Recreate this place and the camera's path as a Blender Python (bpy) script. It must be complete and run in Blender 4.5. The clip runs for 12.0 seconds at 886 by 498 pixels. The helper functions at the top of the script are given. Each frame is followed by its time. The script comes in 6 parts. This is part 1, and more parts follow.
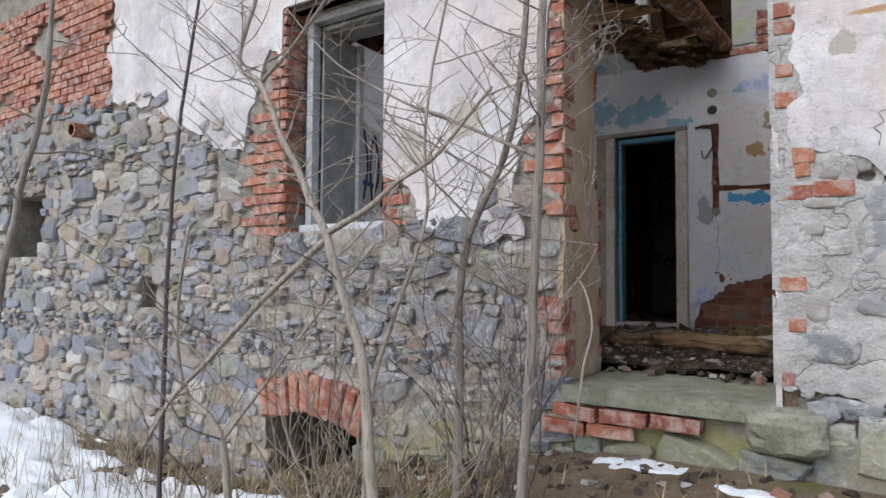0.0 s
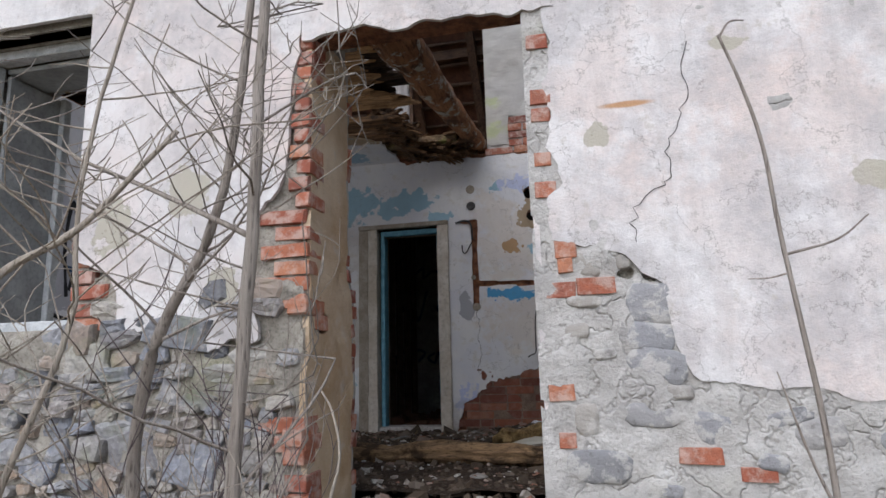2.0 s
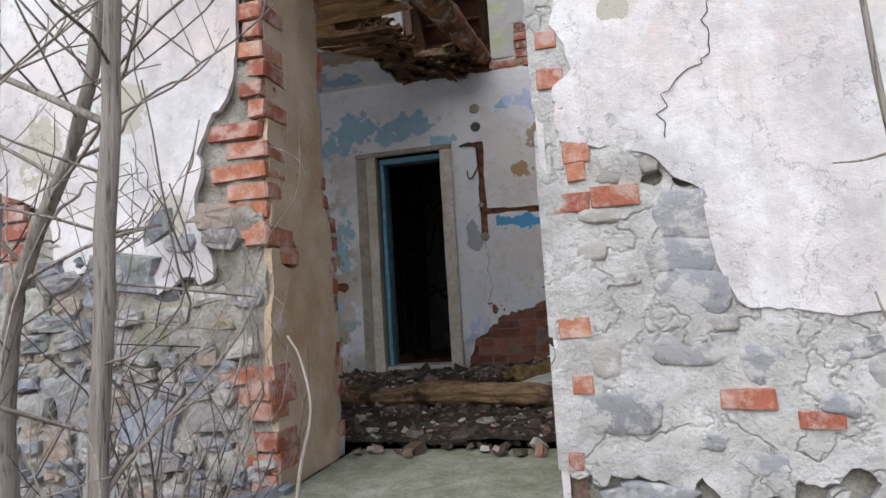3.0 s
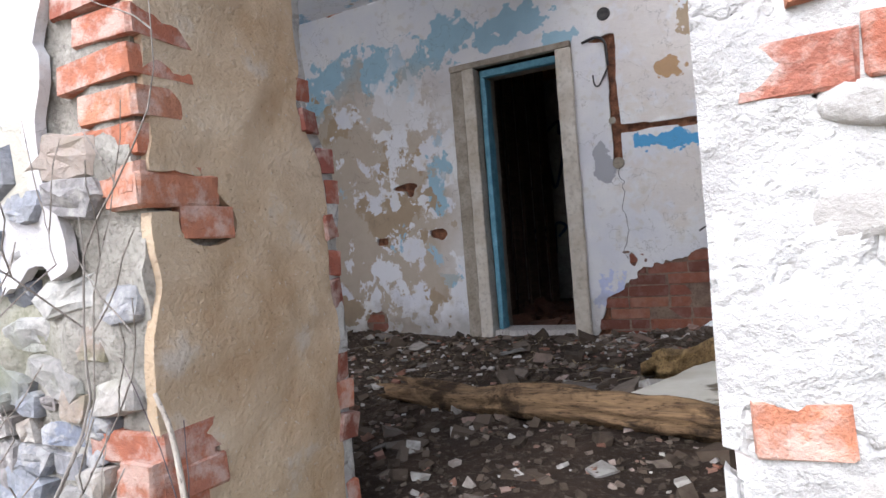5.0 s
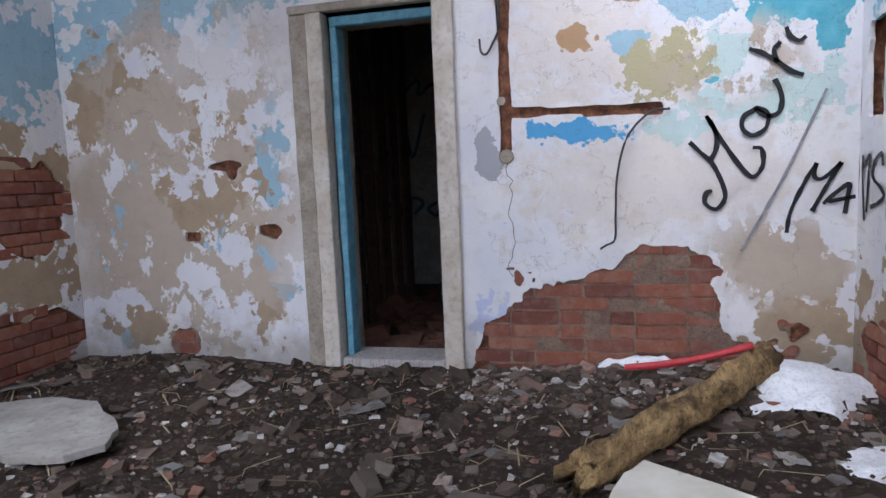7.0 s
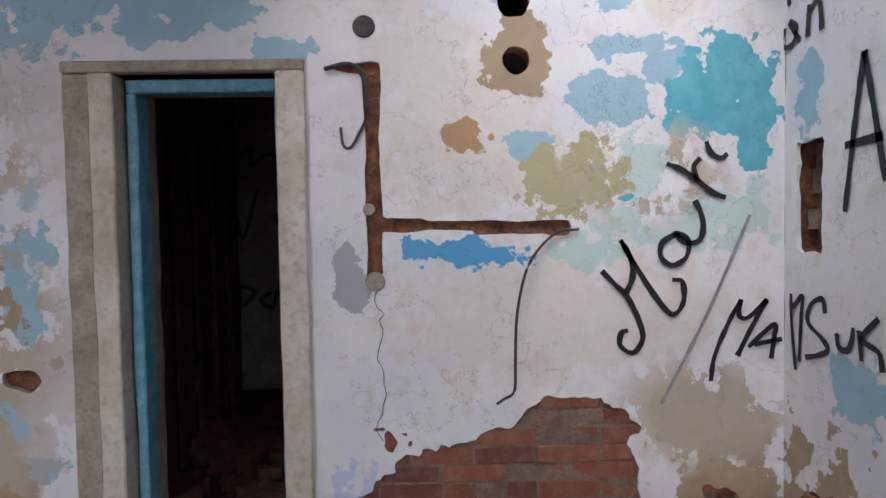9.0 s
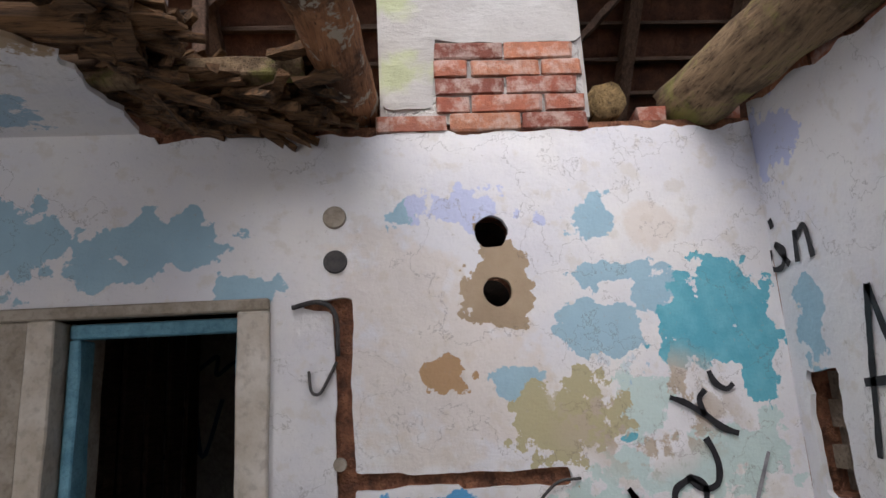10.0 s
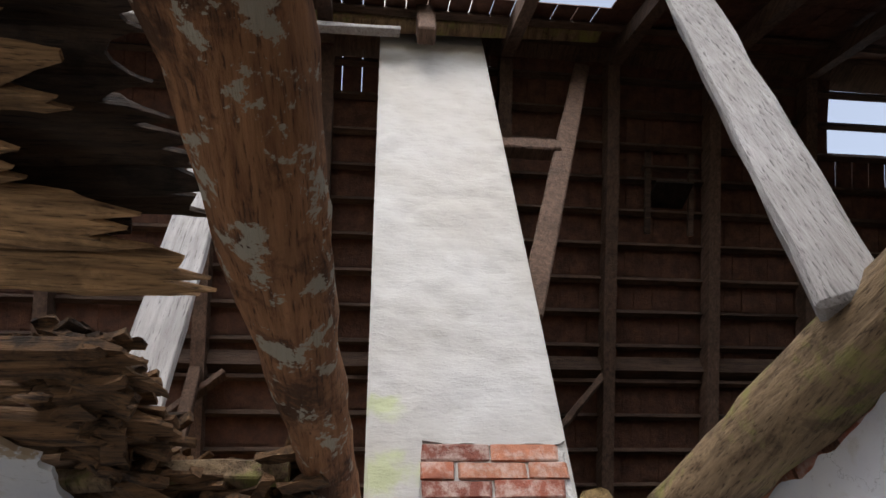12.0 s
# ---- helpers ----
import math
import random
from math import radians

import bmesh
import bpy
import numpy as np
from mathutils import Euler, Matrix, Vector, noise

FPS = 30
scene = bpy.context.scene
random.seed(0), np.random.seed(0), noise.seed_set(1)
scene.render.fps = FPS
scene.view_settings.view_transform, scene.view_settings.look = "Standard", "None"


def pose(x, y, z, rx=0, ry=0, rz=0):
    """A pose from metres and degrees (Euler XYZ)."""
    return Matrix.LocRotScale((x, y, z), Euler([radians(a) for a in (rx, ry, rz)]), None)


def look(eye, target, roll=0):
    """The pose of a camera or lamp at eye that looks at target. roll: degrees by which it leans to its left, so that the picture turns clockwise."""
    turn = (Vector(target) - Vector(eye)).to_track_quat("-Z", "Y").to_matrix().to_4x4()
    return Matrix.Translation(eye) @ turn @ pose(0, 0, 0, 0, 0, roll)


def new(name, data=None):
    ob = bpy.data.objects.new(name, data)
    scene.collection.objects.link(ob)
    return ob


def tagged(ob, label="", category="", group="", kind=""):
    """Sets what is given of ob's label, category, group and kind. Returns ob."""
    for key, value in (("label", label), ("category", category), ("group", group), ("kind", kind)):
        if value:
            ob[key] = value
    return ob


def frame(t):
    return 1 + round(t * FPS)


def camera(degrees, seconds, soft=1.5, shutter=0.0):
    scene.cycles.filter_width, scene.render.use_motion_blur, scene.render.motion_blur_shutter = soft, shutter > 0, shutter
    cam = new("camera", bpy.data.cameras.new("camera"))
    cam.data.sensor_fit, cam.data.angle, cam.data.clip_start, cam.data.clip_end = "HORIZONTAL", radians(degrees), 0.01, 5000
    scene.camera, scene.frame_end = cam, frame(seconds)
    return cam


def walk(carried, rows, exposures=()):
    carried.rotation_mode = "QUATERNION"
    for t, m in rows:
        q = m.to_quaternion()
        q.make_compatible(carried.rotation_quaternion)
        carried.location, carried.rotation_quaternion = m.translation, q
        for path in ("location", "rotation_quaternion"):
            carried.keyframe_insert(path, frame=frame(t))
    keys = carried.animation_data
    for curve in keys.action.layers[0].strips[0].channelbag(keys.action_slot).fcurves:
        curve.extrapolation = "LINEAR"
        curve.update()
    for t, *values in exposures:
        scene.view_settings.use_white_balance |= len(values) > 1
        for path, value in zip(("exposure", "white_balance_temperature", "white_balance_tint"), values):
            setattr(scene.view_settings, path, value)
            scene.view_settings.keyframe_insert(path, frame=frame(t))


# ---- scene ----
cam = camera(69.9, 12.0)
PATH = [
    (0, (1.161, 0.306, 0.492), (0.067, 1.978, 0.583), 0.4),
    (0.5, (1.12, 0.549, 0.439), (0.198, 2.318, 0.567), -0.5),
    (1, (1.146, 0.759, 0.497), (0.344, 2.583, 0.667), -0.3),
    (1.5, (1.136, 0.824, 0.568), (0.629, 2.725, 0.926), 0.7),
    (2, (1.039, 0.907, 0.577), (0.611, 2.825, 0.95), -1.5),
    (2.5, (0.973, 1.095, 0.526), (0.558, 3.035, 0.777), -0.8),
    (2.7, (1.057, 1.205, 0.555), (0.582, 3.139, 0.744), -2.6),
    (4.3, (0.887, 2.361, 0.602), (0.393, 4.293, 0.761), -6.1),
    (4.5, (0.948, 2.487, 0.631), (0.276, 4.367, 0.752), -5.3),
    (5, (0.917, 2.66, 0.712), (-0.018, 4.427, 0.699), -4.6),
    (5.5, (0.702, 2.94, 0.76), (-0.063, 4.787, 0.709), -2.7),
    (6, (0.558, 3.138, 0.872), (-0.056, 5.038, 0.762), -0.9),
    (6.5, (0.528, 3.414, 0.983), (-0.056, 5.322, 0.84), -2.0),
    (7, (0.46, 3.643, 1.077), (-0.016, 5.573, 0.853), -2.4),
    (7.2, (0.409, 3.753, 1.091), (0.038, 5.714, 0.958), -1.8),
    (8.8, (0.235, 4.42, 1.372), (0.235, 6.42, 1.224), -0.5),
    (9, (0.2, 4.5, 1.409), (0.249, 6.498, 1.328), -1.0),
    (9.5, (0.193, 4.682, 1.542), (0.351, 6.676, 1.591), -4.5),
    (10, (0.204, 4.713, 1.695), (0.342, 6.658, 2.14), -3.2),
    (10.5, (0.221, 4.719, 1.735), (0.375, 6.487, 2.656), -3.9),
    (11, (0.282, 4.741, 1.703), (0.423, 6.338, 2.899), -2.7),
    (11.5, (0.208, 4.668, 1.773), (0.398, 6.182, 3.065), -3.8),
    (12, (0.148, 4.657, 1.792), (0.37, 6.043, 3.218), -4.4),
]
EXPO = [(0, 0.35, 6000, 10), (0.5, 0.72, 6000, 10), (1.0, 0.9, 6000, 10), (1.5, 0.48, 6050, 11), (2.0, 0.42, 6050, 11), (2.7, 0.5, 6050, 10), (4.3, 1.2, 6050, 12), (4.5, 1.22, 6050, 12), (5.0, 1.63, 5950, 12), (5.5, 2.25, 5650, 10), (6.2, 2.1, 5600, 11), (7.0, 1.95, 5600, 14), (9.0, 1.55, 6100, 14), (9.5, 1.5, 6150, 14), (10.0, 1.25, 6300, 14), (10.5, 1.12, 6500, 14), (11.0, 1.25, 6600, 12), (12.0, 1.2, 6300, 10)]
walk(cam, [(t, look(eye, target, roll)) for t, eye, target, roll in PATH], EXPO)

# ---- light ----
world = bpy.data.worlds.new("World")
scene.world = world
world.use_nodes = True
wt = world.node_tree
sky = wt.nodes.new("ShaderNodeTexSky")
sky.sky_type, sky.sun_disc = "NISHITA", False
sky.sun_elevation, sky.sun_rotation = radians(45), radians(195)
sky.air_density, sky.dust_density, sky.ozone_density = 1.0, 2.2, 1.0
haze = wt.nodes.new("ShaderNodeHueSaturation")
haze.inputs["Saturation"].default_value = 0.5
wt.links.new(sky.outputs[0], haze.inputs["Color"])
wt.links.new(haze.outputs[0], wt.nodes["Background"].inputs[0])
wt.nodes["Background"].inputs[1].default_value = 0.15
sun = new("sun", bpy.data.lights.new("sun", "SUN"))
sun.data.energy, sun.data.angle, sun.data.color = 1.1, radians(55), (1.0, 0.97, 0.93)
sun.matrix_world = look((-2.6, -10, 10.5), (0, 0, 0))
# daylight of the open sky through the window of the front wall
pane = new("window_daylight", bpy.data.lights.new("window_daylight", "AREA"))
pane.data.shape, pane.data.size, pane.data.size_y = "RECTANGLE", 0.8, 1.5
pane.data.energy, pane.data.color = 7.5, (1.0, 0.98, 0.97)
pane.matrix_world = look((-1.815, 4.2, 1.62), (-1.815, 9, 1.62))


# ---- materials ----
class Mat:
    """A small builder of node materials in world metres."""
    def __init__(self, name, rough=0.85, metal=0.0):
        self.m = bpy.data.materials.new(name)
        self.m.use_nodes = True
        self.t = self.m.node_tree
        self.b = self.t.nodes["Principled BSDF"]
        self.b.inputs["Roughness"].default_value = rough
        self.b.inputs["Metallic"].default_value = metal
        self.b.inputs["Specular IOR Level"].default_value = 0.3
        self.p = self.t.nodes.new("ShaderNodeNewGeometry").outputs["Position"]

    def put(self, sock, v):
        if isinstance(v, (int, float)):
            sock.default_value = v
        elif isinstance(v, tuple):
            sock.default_value = (*v, 1.0) if len(v) == 3 and sock.type == "RGBA" else v
        else:
            self.t.links.new(v, sock)

    def math(self, op, a, b=0.0, c=0.0):
        n = self.t.nodes.new("ShaderNodeMath")
        n.operation = op
        for s, v in zip(n.inputs, (a, b, c)):
            self.put(s, v)
        return n.outputs[0]

    def vec(self, op, a, b=(0, 0, 0)):
        n = self.t.nodes.new("ShaderNodeVectorMath")
        n.operation = op
        self.put(n.inputs[0], a)
        self.put(n.inputs[1], b)
        return n.outputs["Value"] if op == "LENGTH" else n.outputs[0]

    def noise(self, scale, detail=4.0, rough=0.55, vec=None, stretch=None):
        n = self.t.nodes.new("ShaderNodeTexNoise")
        v = vec or self.p
        if stretch:
            v = self.vec("MULTIPLY", v, stretch)
        self.put(n.inputs["Vector"], v)
        n.inputs["Scale"].default_value, n.inputs["Detail"].default_value, n.inputs["Roughness"].default_value = scale, detail, rough
        return n.outputs["Fac"]

    def step(self, x, lo, hi, a=0.0, b=1.0):
        n = self.t.nodes.new("ShaderNodeMapRange")
        self.put(n.inputs[0], x)
        for k, v in enumerate((lo, hi, a, b)):
            n.inputs[k + 1].default_value = v
        return n.outputs[0]

    def mix(self, f, a, b, how="MIX"):
        n = self.t.nodes.new("ShaderNodeMix")
        n.data_type, n.blend_type = "RGBA", how
        self.put(n.inputs[0], f)
        self.put(n.inputs[6], a)
        self.put(n.inputs[7], b)
        return n.outputs[2]

    def ramp(self, x, stops):
        n = self.t.nodes.new("ShaderNodeValToRGB")
        self.put(n.inputs[0], x)
        e = n.color_ramp.elements
        while len(e) < len(stops):
            e.new(0.5)
        for k, (pos, col) in zip(e, stops):
            k.position, k.color = pos, (*col, 1.0)
        return n.outputs[0]

    def rnd(self, island=False):
        if island:
            return self.t.nodes.new("ShaderNodeNewGeometry").outputs["Random Per Island"]
        return self.t.nodes.new("ShaderNodeObjectInfo").outputs["Random"]

    def blots(self, spots, axes, wob, amount=0.9, edge=0.06):
        """A ragged mask made of soft ellipses (u, v, ru, rv) on a wall plane."""
        d = None
        for u, v, ru, rv in spots:
            c, s = [0, 0, 0], [0, 0, 0]
            c[axes[0]], c[axes[1]], s[axes[0]], s[axes[1]] = u, v, 1 / ru, 1 / rv
            e = self.vec("LENGTH", self.vec("MULTIPLY", self.vec("SUBTRACT", self.p, tuple(c)), tuple(s)))
            d = e if d is None else self.math("MINIMUM", d, e)
        d = self.math("ADD", d, self.math("MULTIPLY", self.math("SUBTRACT", wob, 0.5), amount * 3.6))
        return self.step(d, 1.0 + edge, 1.0 - edge)

    def done(self, col, bumps=(), rough=None):
        self.put(self.b.inputs["Base Color"], col)
        if rough is not None:
            self.put(self.b.inputs["Roughness"], rough)
        normal = None
        for h, dist, strength in bumps:
            n = self.t.nodes.new("ShaderNodeBump")
            n.inputs["Strength"].default_value, n.inputs["Distance"].default_value = strength, dist
            self.put(n.inputs["Height"], h)
            if normal:
                self.t.links.new(normal, n.inputs["Normal"])
            normal = n.outputs[0]
        if normal:
            self.t.links.new(normal, self.b.inputs["Normal"])
        return self.m


def mat_stone():
    k = Mat("rubble_stone", 0.8)
    r = k.rnd()
    col = k.ramp(r, [(0.0, (0.14, 0.145, 0.165)), (0.2, (0.29, 0.305, 0.35)), (0.4, (0.4, 0.36, 0.3)), (0.55, (0.22, 0.24, 0.3)), (0.72, (0.52, 0.5, 0.46)), (0.86, (0.34, 0.25, 0.18)), (1.0, (0.26, 0.26, 0.28))])
    n = k.noise(14, 6, 0.65)
    col = k.mix(k.step(n, 0.4, 0.75, 0, 0.45), col, (0.42, 0.4, 0.37))
    col = k.mix(k.step(k.noise(8, 7, 0.7), 0.54, 0.6, 0, 0.6), col, (0.55, 0.52, 0.48))
    col = k.mix(k.step(k.noise(45, 4), 0.35, 0.62, 0.35, 0.0), col, (0.06, 0.06, 0.065))
    col = k.mix(k.step(k.noise(3.1, 4), 0.56, 0.7, 0, 0.55), col, (0.2, 0.22, 0.09))
    col = k.mix(k.math("MULTIPLY", k.blots(DAMP, (0, 2), k.noise(6, 6, 0.7), 0.8, 0.3), 0.45), col, (0.27, 0.265, 0.11))
    return k.done(col, [(k.noise(20, 7, 0.7), 0.02, 0.9)])


def mat_stone_limed():
    k = Mat("lime_smeared_stone", 0.85)
    col = k.ramp(k.rnd(), [(0.0, (0.24, 0.24, 0.25)), (0.3, (0.33, 0.33, 0.34)), (0.6, (0.36, 0.33, 0.29)), (0.8, (0.27, 0.28, 0.31)), (1.0, (0.4, 0.37, 0.33))])
    n = k.noise(18, 7, 0.7)
    col = k.mix(k.step(n, 0.42, 0.3, 0, 0.7), col, (0.12, 0.115, 0.11))
    col = k.mix(k.step(k.noise(9, 8, 0.7), 0.5, 0.57, 0, 0.75), col, (0.52, 0.5, 0.475))
    layer = k.noise(5, 5, 0.6, stretch=(1.0, 1.0, 3.0))
    return k.done(col, [(layer, 0.008, 0.7), (n, 0.014, 0.9)])


def mat_stone_joined():
    k = Mat("rubble_stone_far", 0.8)
    r = k.rnd(True)
    col = k.ramp(r, [(0.0, (0.14, 0.145, 0.165)), (0.2, (0.29, 0.305, 0.35)), (0.4, (0.4, 0.36, 0.3)), (0.55, (0.22, 0.24, 0.3)), (0.72, (0.52, 0.5, 0.46)), (0.86, (0.34, 0.25, 0.18)), (1.0, (0.26, 0.26, 0.28))])
    col = k.mix(k.step(k.noise(14, 6, 0.65), 0.4, 0.75, 0, 0.45), col, (0.42, 0.4, 0.37))
    col = k.mix(k.step(k.noise(3.1, 4), 0.56, 0.7, 0, 0.5), col, (0.2, 0.22, 0.09))
    col = k.mix(k.math("MULTIPLY", k.blots(DAMP, (0, 2), k.noise(6, 6, 0.7), 0.8, 0.3), 0.45), col, (0.27, 0.265, 0.11))
    return k.done(col, [(k.noise(20, 7, 0.7), 0.02, 0.9)])


def mat_mortar(name, dark, light, green=0.35):
    k = Mat(name, 0.95)
    col = k.mix(k.step(k.noise(9, 6, 0.65), 0.3, 0.7), dark, light)
    col = k.mix(k.step(k.noise(70, 3), 0.3, 0.5, 0.5, 0), col, tuple(c * 0.45 for c in dark))
    col = k.mix(k.step(k.noise(2.3, 4), 0.55, 0.72, 0, green), col, (0.22, 0.24, 0.1))
    if green:
        col = k.mix(k.math("MULTIPLY", k.blots(DAMP, (0, 2), k.noise(6, 6, 0.7), 0.8, 0.3), 0.7), col, (0.32, 0.31, 0.1))
    return k.done(col, [(k.noise(16, 8, 0.7), 0.03, 0.9), (k.noise(120, 3), 0.004, 0.7)])


def mat_brick(name, joined=False, lime=0.6, tone=1.0):
    k = Mat(name, 0.9)
    col = k.ramp(k.rnd(joined), [(0.0, (0.2, 0.055, 0.035)), (0.3, (0.36, 0.1, 0.055)), (0.6, (0.46, 0.155, 0.08)), (0.85, (0.52, 0.22, 0.12)), (1.0, (0.27, 0.07, 0.05))])
    col = k.mix(1.0, col, (tone, tone, tone), "MULTIPLY")
    col = k.mix(k.step(k.noise(22, 6, 0.7), 0.35, 0.7, 0.0, 0.55), col, (0.16, 0.06, 0.045))
    col = k.mix(k.step(k.noise(13, 7, 0.68), 0.46, 0.6, 0.04, 0.75 if joined else lime), col, (0.58, 0.47, 0.41))
    return k.done(col, [(k.noise(40, 6, 0.7), 0.01, 0.8), (k.noise(160, 2), 0.003, 0.5)])


def mat_facade(name="weathered_limewash"):
    k = Mat(name, 0.9)
    col = k.mix(k.step(k.noise(1.1, 5, 0.6), 0.4, 0.62), (0.7, 0.61, 0.575), (0.71, 0.69, 0.685))
    col = k.mix(k.step(k.noise(2.7, 7, 0.68), 0.5, 0.6, 0, 0.75), col, (0.78, 0.77, 0.77))
    w = k.noise(5.5, 8, 0.75)
    col = k.mix(k.step(k.noise(2.4, 9, 0.74), 0.42, 0.62, 0, 0.85), col, (0.46, 0.44, 0.445))
    col = k.mix(k.step(w, 0.6, 0.63, 0, 0.5), col, (0.52, 0.48, 0.43))
    col = k.mix(k.step(k.noise(30, 6, 0.75), 0.58, 0.66, 0, 0.5), col, (0.42, 0.4, 0.37))
    col = k.mix(k.blots([(1.12, 1.5, 0.05, 0.05), (-0.74, 1.42, 0.11, 0.12), (-0.55, 0.95, 0.08, 0.1), (1.65, 1.83, 0.07, 0.03), (2.1, 1.25, 0.08, 0.05), (-1.15, 1.3, 0.1, 0.14)], (0, 2), k.noise(14, 5), 0.6, 0.03), col, (0.47, 0.44, 0.37))
    col = k.mix(k.blots([(1.25, 1.62, 0.1, 0.012)], (0, 2), k.noise(9, 3), 0.3, 0.3), col, (0.5, 0.3, 0.17))
    streak = k.noise(4, 5, 0.6, stretch=(3.0, 1.0, 0.35))
    col = k.mix(k.step(streak, 0.55, 0.75, 0, 0.35), col, (0.46, 0.42, 0.4))
    crack = k.math("ABSOLUTE", k.math("SUBTRACT", k.noise(1.6, 9, 0.62), 0.5))
    col = k.mix(k.step(crack, 0.0, 0.0035, 0.6, 0), col, (0.16, 0.14, 0.12))
    return k.done(col, [(w, 0.012, 0.7), (k.noise(38, 6, 0.7), 0.008, 0.8), (k.noise(150, 3), 0.003, 0.6)])


def mat_render():
    k = Mat("rough_lime_render", 0.95)
    col = k.mix(k.step(k.noise(6, 7, 0.68), 0.35, 0.68), (0.4, 0.385, 0.365), (0.58, 0.565, 0.545))
    col = k.mix(k.step(k.noise(60, 4), 0.3, 0.45, 0.6, 0), col, (0.28, 0.26, 0.24))
    col = k.mix(k.step(k.noise(2.2, 4), 0.6, 0.72, 0, 0.3), col, (0.32, 0.31, 0.2))
    seam = k.math("ABSOLUTE", k.math("SUBTRACT", k.noise(4.2, 4, 0.5), 0.5))
    col = k.mix(k.step(seam, 0.0, 0.006, 0.4, 0), col, (0.2, 0.18, 0.16))
    col = k.mix(k.step(k.noise(3.6, 6, 0.6), 0.55, 0.585, 0, 0.6), col, (0.36, 0.345, 0.33))
    return k.done(col, [(k.noise(9, 7, 0.68), 0.035, 0.9), (k.step(seam, 0.0, 0.02), 0.007, 0.8), (k.noise(80, 4), 0.004, 0.7)])


def mat_ochre():
    k = Mat("ochre_sand_render", 0.95)
    col = k.mix(k.step(k.noise(3.5, 6, 0.65), 0.35, 0.66), (0.5, 0.35, 0.215), (0.68, 0.545, 0.395))
    col = k.mix(k.step(k.noise(7, 5), 0.6, 0.7, 0, 0.5), col, (0.58, 0.54, 0.5))
    grit = k.noise(85, 5, 0.65)
    col = k.mix(k.step(grit, 0.62, 0.68, 0, 0.7), col, (0.62, 0.56, 0.48))
    col = k.mix(k.step(grit, 0.36, 0.3, 0, 0.6), col, (0.17, 0.115, 0.07))
    return k.done(col, [(k.noise(7, 5, 0.6), 0.03, 0.6), (k.noise(26, 7, 0.75), 0.012, 0.8), (grit, 0.009, 0.9)])


def mat_room(name, axes, tan, blue, teal=(), lilac=(), olive=(), brown=(), grey=(), strong=(), mint=(), cream=(), flake=(), general=0.0):
    """Old limewash with blue and green coats under it, flaked off in patches."""
    k = Mat(name, 0.88)
    w1, w2, w3 = k.noise(7.2, 7, 0.58), k.noise(10.0, 6, 0.6), k.noise(2.2, 6, 0.6)
    col = k.mix(k.step(w3, 0.38, 0.64), (0.66, 0.66, 0.7), (0.74, 0.73, 0.72))
    col = k.mix(k.step(w2, 0.56, 0.64, 0, 0.5), col, (0.6, 0.56, 0.5))
    if cream:
        col = k.mix(k.math("MULTIPLY", k.blots(cream, axes, w1, 0.9, 0.2), 0.4), col, (0.62, 0.52, 0.42))
    if general:
        col = k.mix(k.step(k.noise(1.7, 8, 0.68), 0.62 - general, 0.64 - general, 0, 1), col, (0.38, 0.285, 0.19))
        col = k.mix(k.step(k.noise(1.9, 7, 0.66, stretch=(1.0, 1.0, 0.8)), 0.57, 0.585, 0, 0.85), col, (0.27, 0.43, 0.55))
    if mint:
        col = k.mix(k.math("MULTIPLY", k.blots(mint, axes, w2, 1.4, 0.08), 0.7), col, (0.42, 0.6, 0.57))
    if blue:
        col = k.mix(k.blots(blue, axes, w1, 1.1, 0.03), col, k.mix(w2, (0.28, 0.42, 0.52), (0.36, 0.54, 0.63)))
    if lilac:
        col = k.mix(k.blots(lilac, axes, w1, 1.3, 0.05), col, (0.5, 0.54, 0.72))
    if olive:
        col = k.mix(k.blots(olive, axes, w2, 1.0, 0.03), col, (0.43, 0.39, 0.24))
    if teal:
        col = k.mix(k.blots(teal, axes, w1, 0.9, 0.02), col, k.mix(k.step(w2, 0.4, 0.6), (0.1, 0.37, 0.47), (0.15, 0.44, 0.53)))
    if strong:
        col = k.mix(k.blots(strong, axes, w2, 1.2, 0.08), col, (0.1, 0.34, 0.6))
    if tan:
        col = k.mix(k.blots(tan, axes, w1, 1.25, 0.02), col, k.mix(w2, (0.3, 0.22, 0.145), (0.44, 0.345, 0.24)))
    if flake:
        zone = k.blots(flake, axes, w3, 0.4, 0.35)
        col = k.mix(k.math("MULTIPLY", zone, k.step(k.noise(1.3, 9, 0.64), 0.49, 0.502)), col, k.mix(w2, (0.4, 0.33, 0.26), (0.5, 0.43, 0.35)))
        col = k.mix(k.math("MULTIPLY", zone, k.step(k.noise(2.6, 8, 0.66, stretch=(1.2, 1.0, 0.8)), 0.63, 0.642)), col, (0.33, 0.5, 0.62))
        col = k.mix(k.math("MULTIPLY", zone, k.step(k.noise(1.7, 8, 0.66, stretch=(1.2, 1.0, 0.8)), 0.55, 0.562)), col, (0.72, 0.72, 0.74))
    if brown:
        col = k.mix(k.blots(brown, axes, w2, 0.7, 0.02), col, (0.42, 0.27, 0.15))
    if grey:
        col = k.mix(k.blots(grey, axes, w1, 0.8, 0.02), col, (0.38, 0.38, 0.41))
    col = k.mix(k.step(k.noise(33, 6, 0.75), 0.6, 0.68, 0, 0.45), col, (0.36, 0.32, 0.28))
    z = k.t.nodes.new("ShaderNodeSeparateXYZ")
    k.t.links.new(k.p, z.inputs[0])
    damp = k.math("SUBTRACT", k.math("ADD", z.outputs[2], k.math("MULTIPLY", w1, 0.7)), 0.35)
    col = k.mix(k.step(damp, 0.0, 0.32, 0.6, 0.0), col, (0.2, 0.17, 0.13))
